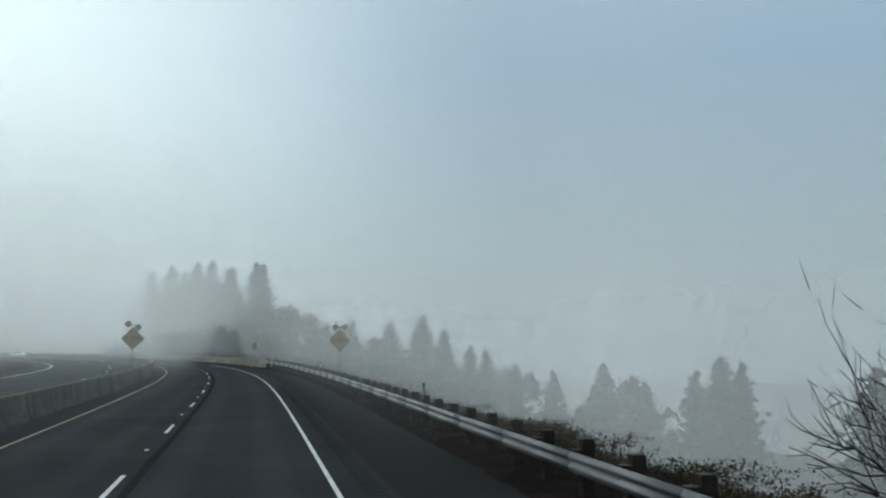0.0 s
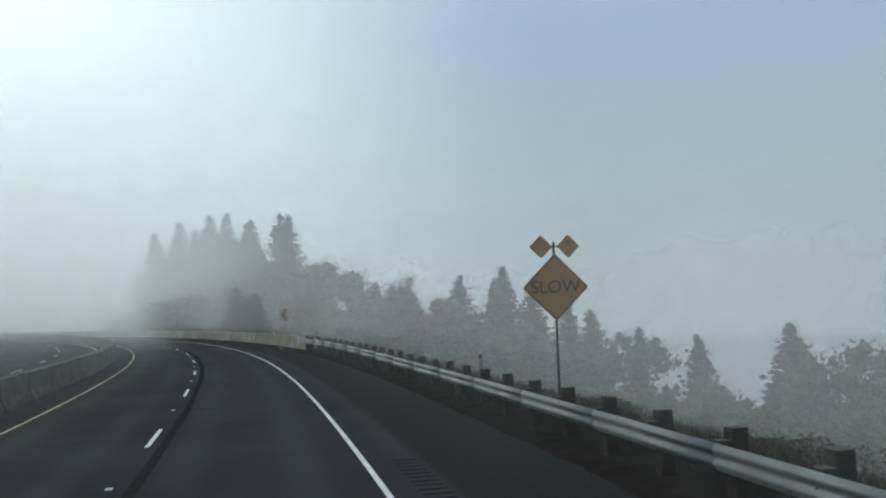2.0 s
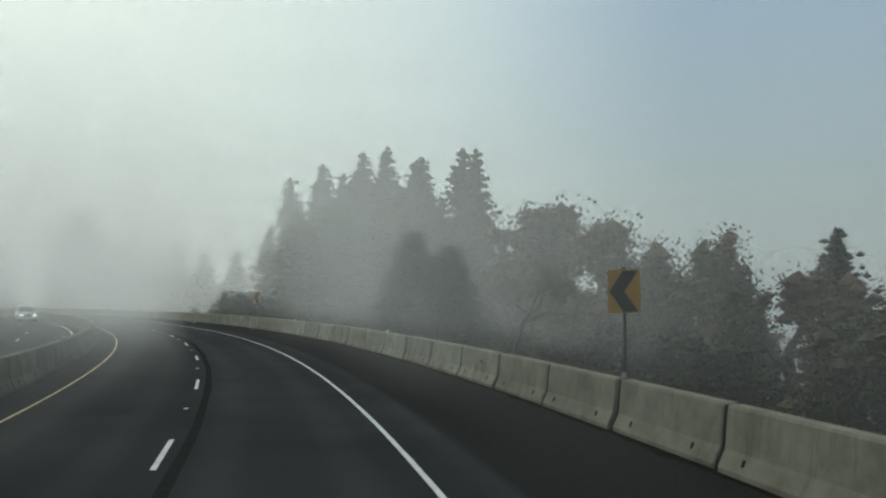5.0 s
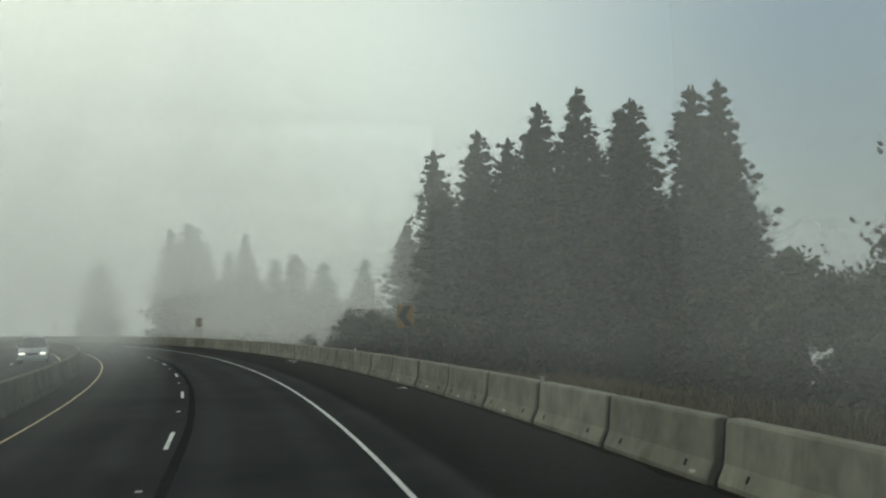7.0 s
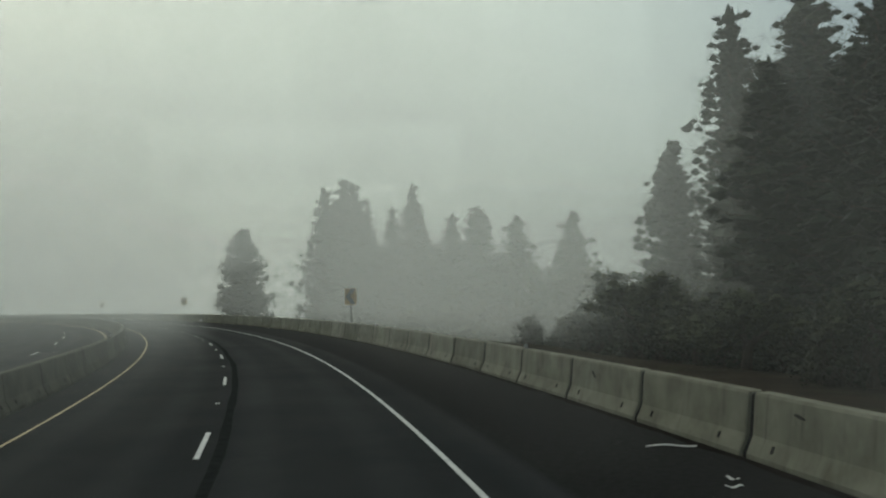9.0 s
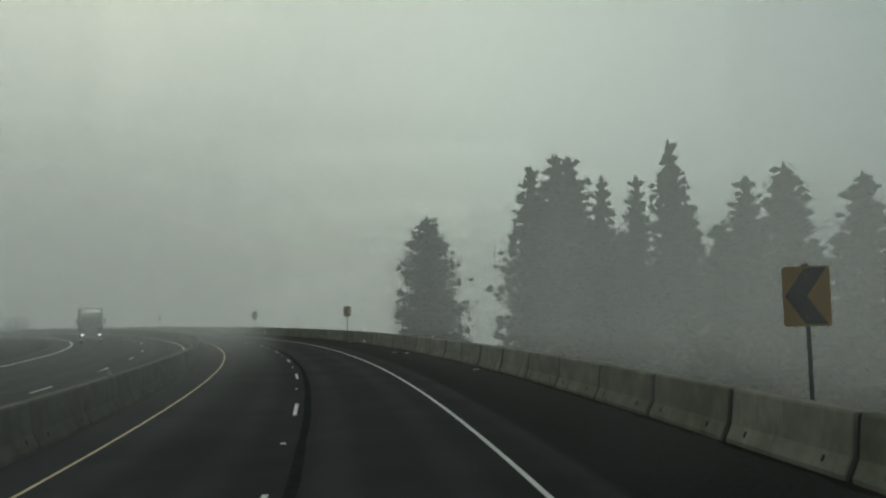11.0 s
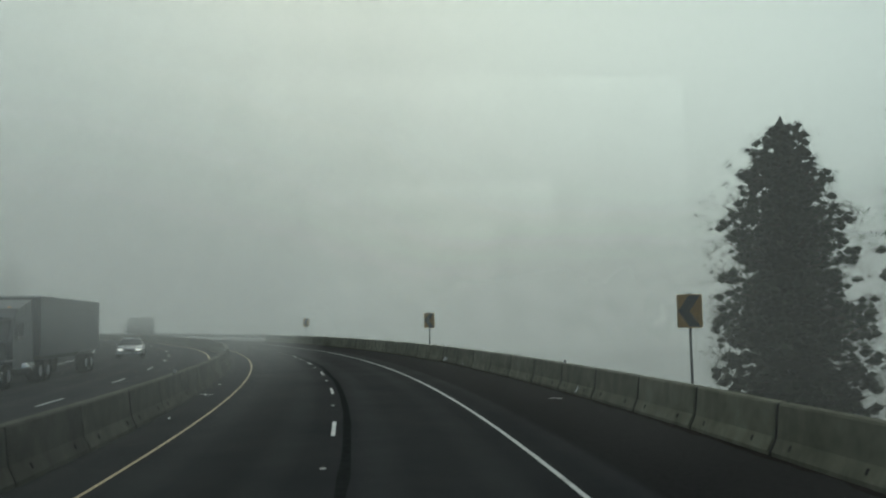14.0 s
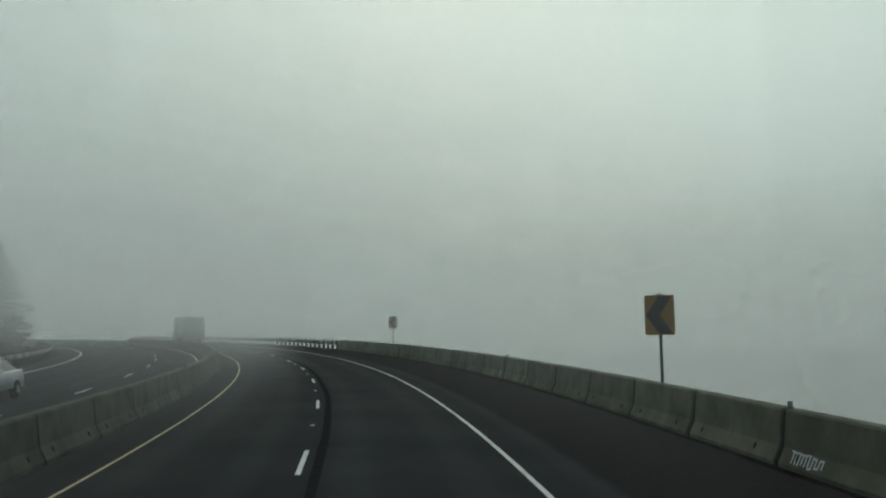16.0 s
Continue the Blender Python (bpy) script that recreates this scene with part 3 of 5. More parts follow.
def chevron_sign():
    sign = tagged(new("chevron_sign"), "amber curve sign with black chevron on a steel post", "road sign", "chevron signs round the bend")
    w, h, b = 0.76, 1.02, 2.0
    part("post", box((0.075, 0.05, b + h + 0.05 + 2.0), (0, 0.045, (b + h + 0.05 - 2.0) / 2), 0.006), DARK_STEEL, sign, "dark steel post")
    outline = []
    r = 0.05
    for cx, cz, a0 in ((w / 2 - r, h / 2 - r, 0), (-w / 2 + r, h / 2 - r, 90), (-w / 2 + r, -h / 2 + r, 180), (w / 2 - r, -h / 2 + r, 270)):
        outline += [(cx + r * math.cos(radians(a0 + a)), cz + r * math.sin(radians(a0 + a)) + b + h / 2) for a in (0, 30, 60, 90)]
    plate = part("plate", extrude_outline(outline, 0.006), SIGN_YELLOW, sign, "amber plate")
    z = b + h / 2
    arrow = [(-0.34, 0.0), (-0.02, 0.48), (0.33, 0.48), (0.01, 0.0), (0.33, -0.48), (-0.02, -0.48)]
    part("chevron", extrude_outline([(x, y + z) for x, y in arrow], 0.003, at_depth=-0.0055), SIGN_BLACK, plate, "black chevron")
    part("bracket", box((0.12, 0.03, 0.04), (0, 0.012, z + h / 2 + 0.02), 0.004), DARK_STEEL, sign)
    for dz in (-0.36, 0.36):
        part("bolt", rod((0, -0.01, z + dz), (0, 0.02, z + dz), 0.012, sides=6), STEEL, sign)
    return sign


first = chevron_sign()
CHEVRONS = [(126.0, -9.8), (187.2, -9.8), (245.0, -8.9), (320.5, -10.8), (355.0, -8.75), (409.0, -10.6)]
first.matrix_basis = along(*CHEVRONS[0], 0.03, -33)
for s, lat in CHEVRONS[1:]:
    copy_thing(first, along(s, lat, 0.12 if s == 320.5 else -0.02, -33))


def delineator(s, lat, h):
    d = tagged(new("delineator"), "slim upright marker post behind the guardrail", "marker post", "marker posts along the rail")
    d.matrix_basis = along(s, lat, land(s, lat) - 0.05)
    part("stake", box((0.09, 0.02, h + 0.05), (0, 0, (h + 0.05) / 2), 0.004), DARK_STEEL, d, "dark stake")
    part("reflector", box((0.085, 0.006, 0.3), (0, -0.013, h - 0.2), 0.003), SIGN_BACK, d, "pale reflector")
    return d


for s in (31.4, 67.4, 102.1):
    delineator(s, -7.66, 1.3)


# ---- trees ----
def tube(pts, radii, sides=5):
    """Vertices and faces of a tapered limb through points."""
    verts, faces = [], []
    pts = [Vector(p) for p in pts]
    for i, p in enumerate(pts):
        d = (pts[min(i + 1, len(pts) - 1)] - pts[max(i - 1, 0)]).normalized()
        u = d.orthogonal().normalized()
        v = d.cross(u)
        for j in range(sides):
            a = 2 * math.pi * j / sides
            verts.append(tuple(p + (u * math.cos(a) + v * math.sin(a)) * radii[i]))
    for i in range(len(pts) - 1):
        for j in range(sides):
            a, b = i * sides + j, i * sides + (j + 1) % sides
            faces.append((a, b, b + sides, a + sides))
    return verts, faces


class Soup:
    """Gathers vertices and faces for one mesh."""

    def __init__(self):
        self.v, self.f = [], []

    def add(self, verts, faces):
        n = len(self.v)
        self.v += verts
        self.f += [tuple(i + n for i in f) for f in faces]

    def leaf(self, c, d, side, length, width):
        n = len(self.v)
        tip, mid = c + d * length, c + d * length * 0.45
        self.v += [tuple(c), tuple(mid + side * width), tuple(tip), tuple(mid - side * width)]
        self.f.append((n, n + 1, n + 2, n + 3))


    def core(self, c, rx, rz, r):
        """A small uneven mass of packed sprays, dense enough to hide the limb."""
        n, k = len(self.v), 5
        a0 = r.uniform(0, 6.28)
        self.v.append((c.x, c.y, c.z + rz * r.uniform(0.7, 1.2)))
        for i in range(k):
            a = a0 + 6.283 * i / k
            q = rx * r.uniform(0.7, 1.3)
            self.v.append((c.x + q * math.cos(a), c.y + q * math.sin(a), c.z + rz * r.uniform(-0.4, 0.4)))
        self.v.append((c.x, c.y, c.z - rz * r.uniform(0.6, 1.0)))
        for i in range(k):
            j = (i + 1) % k
            self.f += [(n, n + 1 + i, n + 1 + j), (n + k + 1, n + 1 + j, n + 1 + i)]


def unit(r):
    while True:
        v = Vector((r.uniform(-1, 1), r.uniform(-1, 1), r.uniform(-1, 1)))
        if 0.05 < v.length < 1:
            return v.normalized()


def conifer(seed, h, spread, bare=0.12, clump=0.55, dense=1.0, blades=9, fine=1.0, gap=1.0, packed=0.26, slim=1.0, power=0.72, solid=0.4, start=0.22):
    """A conifer with whorled, drooping limbs that end in clumps of needles. fine: length of the needle sprays;
    power: how blunt the top is; solid: share of the crown that no light gets through; start: where the needles begin on a limb."""
    r = random.Random(seed)
    tree = new("conifer")
    wood, crown = Soup(), Soup()
    lean = Vector((r.uniform(-0.02, 0.02), r.uniform(-0.02, 0.02), 1)) * h
    wood.add(*tube([lean * u for u in (-0.03, 0, 0.05, 0.35, 0.7, 1.0)], [h * 0.02, h * 0.018, h * 0.014, h * 0.0105, h * 0.0055, h * 0.001], 8))
    z = bare
    while z < 0.985:
        n = r.randint(5, 7) if z < 0.9 else 4
        shape = (1 - z) ** power * (0.7 + 0.3 * smooth(bare - 0.02, bare + 0.2, z)) + 0.02
        turn = r.uniform(0, 6.28)
        for _ in range(2):
            off = Vector((r.gauss(0, 1), r.gauss(0, 1), 0)) * spread * shape * 0.1
            crown.core(lean * z + off, spread * shape * solid * r.uniform(0.7, 1.2), h * 0.05 * gap, r)
        for i in range(n):
            a = turn + 6.283 * i / n + r.uniform(-0.35, 0.35)
            if r.random() < 0.1:
                continue
            ln = spread * shape * r.choice((0.72, 0.84, 0.92, 1.0, 1.0, 1.14))
            base = lean * (z + r.uniform(-0.012, 0.012))
            out = Vector((math.cos(a), math.sin(a), 0))
            rise = 0.45 * (z - 0.35) - 0.05 + r.uniform(-0.1, 0.12)
            us = (0, 0.35, 0.7, 1.0)
            pts = [base + out * ln * u + Vector((0, 0, ln * (rise * u - 0.16 * math.sin(u * 2.6) + 0.12 * u * u))) for u in us]
            wood.add(*tube(pts, [h * 0.0032, h * 0.0024, h * 0.0015, h * 0.0006], 3))
            m = max(2, int((2 + ln * 2.1) * dense))
            for k in range(m):
                u = start + (1 - start) * (k + r.random()) / m
                q = 0 if u < 0.35 else 1 if u < 0.7 else 2
                c = pts[q].lerp(pts[q + 1], (u - us[q]) / (us[q + 1] - us[q])) + Vector((r.gauss(0, 1), r.gauss(0, 1), r.gauss(0, 0.5))) * ln * (0.05 + 0.13 * u)
                size = clump * r.uniform(0.65, 1.15) * (0.7 + 0.4 * (1 - z))
                if u < 0.85:
                    crown.core(c, size * packed, size * packed * 0.85, r)
                for _ in range(blades if u < 0.72 else int(blades * 1.6)):
                    v = unit(r)
                    d = (v + unit(r) * 0.5 + out * 0.25 + Vector((0, 0, 0.2))).normalized()
                    side = d.cross(unit(r)).normalized()
                    crown.leaf(c + Vector((v.x, v.y, v.z * 0.6)) * size * r.uniform(0.02, 0.42), d, side, size * fine * r.uniform(0.35, 0.75), size * fine * slim * r.uniform(0.025, 0.06))
        z += r.uniform(0.022, 0.04) * (1.25 - 0.5 * z) * max(1.0, 8.0 / h) ** 0.3 * gap
    flat_part("trunk", mesh_of("trunk", wood.v, wood.f, BARK), tree)
    flat_part("crown", mesh_of("crown", crown.v, crown.f, NEEDLES), tree)
    return tree


def broadleaf(seed, h, spread, leaf_mat, leaf=0.3, fill=1.0, name="broadleaf_tree", forks=4, girth=0.028, stem=0.33, heart=0.33):
    """A round-headed tree: forking limbs, and leaves in uneven clumps at their ends."""
    r = random.Random(seed)
    tree = new(name)
    wood, crown = Soup(), Soup()
    tips = []

    def grow(p, d, ln, rad, depth):
        pts = [p]
        for i in range(3):
            d = (d + unit(r) * 0.22 + Vector((0, 0, 0.05))).normalized()
            pts.append(pts[-1] + d * ln / 3)
        wood.add(*tube(pts, [rad, rad * 0.85, rad * 0.72, rad * 0.6], 6 if depth < 2 else 3))
        if depth >= 2:
            tips.append((pts[-1], d))
            tips.append((pts[2], d))
        if depth < forks:
            for _ in range(r.choice((2, 3, 3))):
                grow(pts[r.choice((2, 3, 3))], (d + unit(r) * 0.85 * Vector((spread / h * 2, spread / h * 2, 1)).length / 1.6).normalized(), ln * r.uniform(0.6, 0.8), rad * 0.55, depth + 1)

    grow(Vector((0, 0, -0.2)), Vector((0, 0, 1)), h * stem, h * girth, 0)
    if fill:
        for p, d in tips:
            size = h * r.uniform(0.05, 0.1)
            if heart:
                crown.core(p, size * heart, size * heart * 0.9, r)
            for _ in range(int(25 * fill)):
                q = unit(r)
                c = p + Vector((q.x, q.y, q.z * 0.7)) * size * r.uniform(0.1, 1.0)
                e = (q + unit(r) * 0.8).normalized()
                crown.leaf(c, e, e.cross(unit(r)).normalized(), leaf * r.uniform(0.6, 1.1), leaf * r.uniform(0.22, 0.4))
    grow_to = h / max(v[2] for v in crown.v) if fill else 1.0
    wood.v, crown.v = [tuple(c * grow_to for c in v) for v in wood.v], [tuple(c * grow_to for c in v) for v in crown.v]
    flat_part("trunk", mesh_of("trunk", wood.v, wood.f, BARK if fill else TWIG), tree)
    if fill:
        flat_part("crown", mesh_of("crown", crown.v, crown.f, leaf_mat), tree)
    return tree


def mound(seed, mat, count=60):
    """A dense wild bush, about 2.4 m high and 3.6 m wide, leafy down to the ground."""
    r = random.Random(seed)
    ob = new("bush")
    wood, crown = Soup(), Soup()
    for i in range(count):
        a, u = r.uniform(0, 6.28), r.random() ** 0.6
        z = r.random() ** 0.8
        reach = 1.8 * math.sqrt(max(0.05, 1 - z * z * 0.9)) * (0.8 + 0.25 * math.sin(a * 3 + seed))
        c = Vector((math.cos(a) * reach * u, math.sin(a) * reach * u, 2.3 * z * (0.85 + 0.25 * math.sin(a * 2 + seed * 2)) + 0.05))
        foot = Vector((c.x * 0.2, c.y * 0.2, -0.2))
        wood.add(*tube([foot, foot.lerp(c, 0.55) + Vector((0, 0, 0.12)), c], [0.03, 0.018, 0.006], 3))
        size = r.uniform(0.3, 0.6)
        crown.core(c, size * 0.45, size * 0.5, r)
        for _ in range(16):
            q = unit(r)
            e = (q + unit(r) * 0.7 + Vector((0, 0, 0.25))).normalized()
            crown.leaf(c + Vector((q.x, q.y, q.z * 0.75)) * size * r.uniform(0.5, 1.1), e, e.cross(unit(r)).normalized(), r.uniform(0.09, 0.2), r.uniform(0.03, 0.06))
    flat_part("stem_cluster", mesh_of("stem_cluster", wood.v, wood.f, BARK), ob)
    flat_part("foliage", mesh_of("foliage", crown.v, crown.f, mat), ob)
    return ob


FIR = "dark green conifer with drooping clumped branches on the foggy slope"
PROTO = {
    "tall_a": (conifer(11, 26, 5.3, 0.06, 1.05, 1.15, 7, 0.65, 0.75, 0.42, 0.9, 0.64, 0.36), 26), "tall_b": (conifer(12, 26, 4.7, 0.08, 1.0, 1.15, 7, 0.65, 0.75, 0.42, 0.9, 0.58, 0.36), 26),
    "tall_c": (conifer(13, 26, 6.0, 0.05, 1.1, 1.15, 7, 0.65, 0.75, 0.42, 0.9, 0.68, 0.36), 26),
    "mid_a": (conifer(21, 16, 3.9, 0.05, 1.0, 0.8, 5, 0.65, 0.8, 0.44, 0.9, 0.66, 0.36), 16), "mid_b": (conifer(22, 16, 3.3, 0.08, 1.0, 0.8, 5, 0.65, 0.8, 0.44, 0.9, 0.6, 0.36), 16),
    "young": (conifer(31, 7, 2.7, 0.02, 0.85, 1.2, 44, 0.62, 1.2, 0.26, 0.5, 0.62, 0.42, 0.45), 7),
    "pine": (conifer(33, 16, 4.7, 0.03, 0.85, 2.5, 16, 0.5, 0.78, 0.34, 0.8, 0.52, 0.34, 0.2), 16),
    "thin": (broadleaf(47, 12, 8, RUST_LEAF, 0.1, 0.35, "autumn_tree", 5, 0.016, 0.22, 0.0), 12),
    "oak": (broadleaf(41, 11, 9, OAK_LEAF, 0.19, 0.85, "oak_tree", stem=0.2), 11), "oak_b": (broadleaf(42, 11, 10, OAK_LEAF, 0.19, 0.85, "oak_tree", stem=0.2), 11),
    "rust": (broadleaf(43, 12, 9, RUST_LEAF, 0.17, 0.9, "autumn_tree", stem=0.2), 12), "rust_b": (broadleaf(44, 12, 8, RUST_LEAF, 0.17, 0.9, "autumn_tree", stem=0.2), 12),
    "bush": (mound(46, BUSH_LEAF), 2.4), "bush_c": (mound(48, BUSH_LEAF, 75), 2.4),
    "bare": (broadleaf(45, 9, 7, TWIG, 0.3, 0, "bare_tree", 6, 0.013, 0.28), 9),
}
LABEL = {"tall": FIR, "thin": "half-bare autumn tree with sparse pinkish brown leaves", "mid": "dark conifer with a full crown on the valley side", "pine": "tall full pine with clumped needles just beyond the barrier", "young": "young bushy conifer beside the concrete barrier", "oak": "round-headed dark green oak among the conifers",
         "rust": "broadleaf tree with thinning rusty autumn leaves", "bare": "small leafless broadleaf tree on the slope", "bush": "dense wild bush on the bank beyond the barrier"}
CAT = {"thin": "tree", "tall": "conifer", "mid": "conifer", "young": "conifer", "pine": "conifer", "oak": "tree", "rust": "tree", "bare": "tree", "bush": "bush"}
used = set()
tree_rng = random.Random(8)


def plant(kind, s, lat, top, wide=1.0, sink=0.3):
    """Stands a tree of that kind on the ground, its tip at the height top."""
    ob, h = PROTO[kind]
    z = land(s, lat) - sink
    k = (top - z) / h
    broad = 1.32 if kind.startswith(("tall", "mid")) else 1.0
    m = along(s, lat, z, tree_rng.uniform(0, 360)) @ Matrix.Diagonal((k * wide * broad, k * wide * broad, k, 1))
    if kind in used:
        ob = copy_thing(ob, m @ Matrix.Diagonal((*(1 / k for k in ob.scale), 1)))
    else:
        used.add(kind)
        ob.matrix_basis = m
    fam = kind.split("_")[0]
    return tagged(ob, LABEL[fam], CAT[fam], {"tall": "tall conifers", "mid": "valley conifers"}.get(fam, ""))


# valley side beside the guardrail
for kind, s, lat, top, wide in (
        ("mid_a", 158.3, -45.9, 7.3, 1.0), ("mid_a", 154.3, -50.5, 8.3, 0.9), ("mid_b", 156.2, -49.8, 6.6, 0.9), ("mid_b", 152.7, -54, 5.8, 1.0), ("mid_a", 149.1, -57, 2.6, 0.95), ("mid_b", 146.4, -58.1, 1.9, 1.1),
        ("oak", 141.5, -60, -1.0, 0.9), ("mid_b", 138, -58, -0.4, 0.9), ("mid_a", 131, -60, -1.5, 0.9), ("mid_a", 118.5, -59.4, -0.1, 1.0), ("oak", 109.4, -56.5, -1.2, 0.8), ("mid_b", 107.0, -58, -2.2, 0.9),
        ("mid_a", 102.8, -62, -0.7, 0.9), ("mid_b", 98.6, -62, 1.3, 1.0), ("mid_a", 94.7, -62, 0.5, 0.8), ("mid_a", 72, -58, 0.5, 1.1), ("mid_b", 66, -62, -1.0, 1.1), ("oak", 58, -56, -2.0, 1.2)):
    plant(kind, s, lat, top, wide)
# autumn trees on the outside of the bend
for kind, s, lat, top, wide in (
        ("rust", 174.5, -35, 11.9, 1.0), ("rust_b", 179.0, -33, 10.9, 1.0), ("rust", 169.5, -36.5, 10.0, 1.0), ("rust_b", 165.5, -37, 8.2, 1.0), ("oak", 161.7, -38.5, 6.6, 0.9), ("rust", 157.5, -41, 5.0, 1.1), ("oak_b", 150, -42, 2.5, 1.3), ("oak", 144, -44, 0.5, 1.4),
        ("thin", 157.5, -19.5, 5.4, 1.0), ("thin", 160.5, -22.5, 5.8, 1.0), ("oak", 179, -24, 4.9, 1.0), ("oak_b", 174.4, -26, 5.4, 1.0), ("oak", 183.5, -25, 3.9, 1.1)):
    plant(kind, s, lat, top, wide)
plant("young", 152.2, -11.4, 6.0, 1.0)
plant("young", 152.8, -13.8, 5.3, 0.95)
plant("young", 182.6, -18.5, 1.4, 1.2)
# the tall stand
for kind, s, lat, top, wide in (
        ("mid_a", 249, -36, 13.9, 0.9), ("tall_b", 240.8, -35.4, 21.9, 0.85), ("tall_a", 239.0, -40.0, 24.2, 0.95), ("tall_b", 233.5, -40, 22.0, 0.85), ("tall_c", 230.5, -41, 21.8, 0.8), ("tall_a", 227, -39.8, 24.4, 0.85),
        ("tall_c", 220.1, -39, 23.7, 0.8), ("tall_b", 218.5, -43, 21.8, 1.0), ("tall_a", 216.7, -42.9, 22.3, 0.9), ("tall_b", 216.8, -50, 24.0, 0.9), ("tall_c", 213.0, -49, 23.0, 0.75), ("tall_a", 206.5, -44, 16.5, 0.85),
        ("mid_a", 203.3, -42, 10.9, 1.0), ("mid_b", 222, -31, 14.6, 0.95), ("tall_c", 215.5, -32, 17.0, 0.8), ("mid_a", 210, -31, 14.0, 1.0), ("tall_b", 205, -33, 15.5, 0.9), ("mid_b", 228, -32, 15.0, 1.1), ("tall_a", 201, -36, 14.5, 0.9), ("mid_a", 199, -31, 10.0, 1.0), ("tall_c", 223.5, -44, 19.0, 0.9), ("tall_a", 235, -44, 18.5, 1.0), ("mid_b", 234, -33, 16.0, 1.1),
        ("oak", 231.3, -22, 3.4, 1.2), ("oak_b", 225.4, -21, 1.5, 1.5), ("oak", 219, -19, 2.4, 1.3), ("oak_b", 241, -26, 4.0, 1.3), ("oak", 213, -19.5, 2.8, 1.3), ("oak_b", 205, -18.5, 3.0, 1.2), ("mid_b", 197, -28, 9.0, 1.0)):
    plant(kind, s, lat, top, wide)
# trees beyond the stand, along the rest of the bend
for kind, s, lat, top, wide in (
        ("oak", 274.9, -38, 6.3, 1.2), ("oak_b", 283.2, -38, 5.1, 1.2), ("mid_a", 286.7, -52, 12.6, 0.85), ("mid_b", 298, -46, 14.7, 0.9), ("mid_a", 292, -47, 12.5, 0.9),
        ("tall_a", 352.8, -57.4, 27.3, 0.95), ("tall_b", 343.7, -53, 24.8, 1.0), ("tall_c", 354.2, -54.2, 25.0, 0.85), ("tall_c", 316.8, -38.3, 16.4, 0.6), ("tall_b", 316.5, -42.9, 16.8, 0.6), ("tall_a", 311.5, -43.2, 19.8, 0.65), ("mid_b", 308.5, -42, 12.5, 0.8), ("tall_b", 299.2, -42.3, 13.7, 0.85), ("mid_a", 298.6, -39.1, 9.2, 1.1),
        ("pine", 348.0, -32.0, 15.4, 1.05), ("mid_b", 338, -50, 14.0, 1.2), ("mid_a", 328, -46, 10.0, 1.2), ("mid_b", 321, -44, 11.0, 1.2), ("bare", 352.5, -39, 5.3, 1.0), ("bare", 345, -40, 3.8, 1.0)):
    plant(kind, s, lat, top, wide)
# understorey on the outside of the bend
ur = random.Random(19)
for i in range(44):
    s = 196 + i * 1.15 + ur.uniform(-1, 1)
    lat = -17.0 - ur.random() * 7 - smooth(205, 222, s) * 3
    plant(ur.choice(("bush", "bush_c")), s, lat, land(s, lat) + ur.uniform(1.3, 2.8), ur.uniform(0.9, 1.4), 0.15)
for i in range(14):
    s, lat = ur.uniform(124, 180), -29 - ur.random() * 8
    plant(ur.choice(("rust", "rust_b", "oak", "rust")), s, lat, land(s, lat) + ur.uniform(5, 9), ur.uniform(1.0, 1.3), 0.4)
for i in range(20):
    s, lat = 256 + i * 4.5, -27 - ur.random() * 10
    plant("bush_c", s, lat, land(s, lat) + ur.uniform(2.0, 3.6), ur.uniform(0.9, 1.3), 0.1)
for i in range(30):
    s, lat = 132 + i * 2.0 + ur.uniform(-1, 1), -28.6 - ur.random() * 3
    plant(ur.choice(("bush", "bush_c")), s, lat, land(s, lat) + ur.uniform(2.2, 3.4), ur.uniform(0.9, 1.3), 0.15)
for s, lat, up in ((171, -21.5, 2.0), (174, -23, 2.4), (177, -22, 2.1), (180, -22.5, 2.5), (183, -22, 2.2), (186, -23, 2.6), (190, -22, 2.3), (168, -23, 2.2)):
    plant("bush", s, lat, land(s, lat) + up, 1.3, 0.15)
# low growth that closes the gaps on the valley side
for i in range(46):
    s, lat = ur.uniform(100, 176), -38 - ur.random() * 22
    top = float(np.interp(s, [100, 125, 150, 165, 180], [-5.5, -5.0, -1.5, 2.0, 4.0])) + ur.uniform(-2.0, 0.6) - (-lat - 38) * 0.05
    plant(ur.choice(("oak", "oak_b", "mid_b", "rust")), s, lat, max(top, land(s, lat) + 3.5), ur.uniform(1.1, 1.5), 0.3)
# beyond the oncoming lanes
for kind, s, lat, top, wide in (("mid_a", 436, 23, 11.2, 1.0), ("mid_b", 441, 27, 12.5, 1.0), ("oak", 429, 25, 6.0, 1.2)):
    plant(kind, s, lat, top, wide)


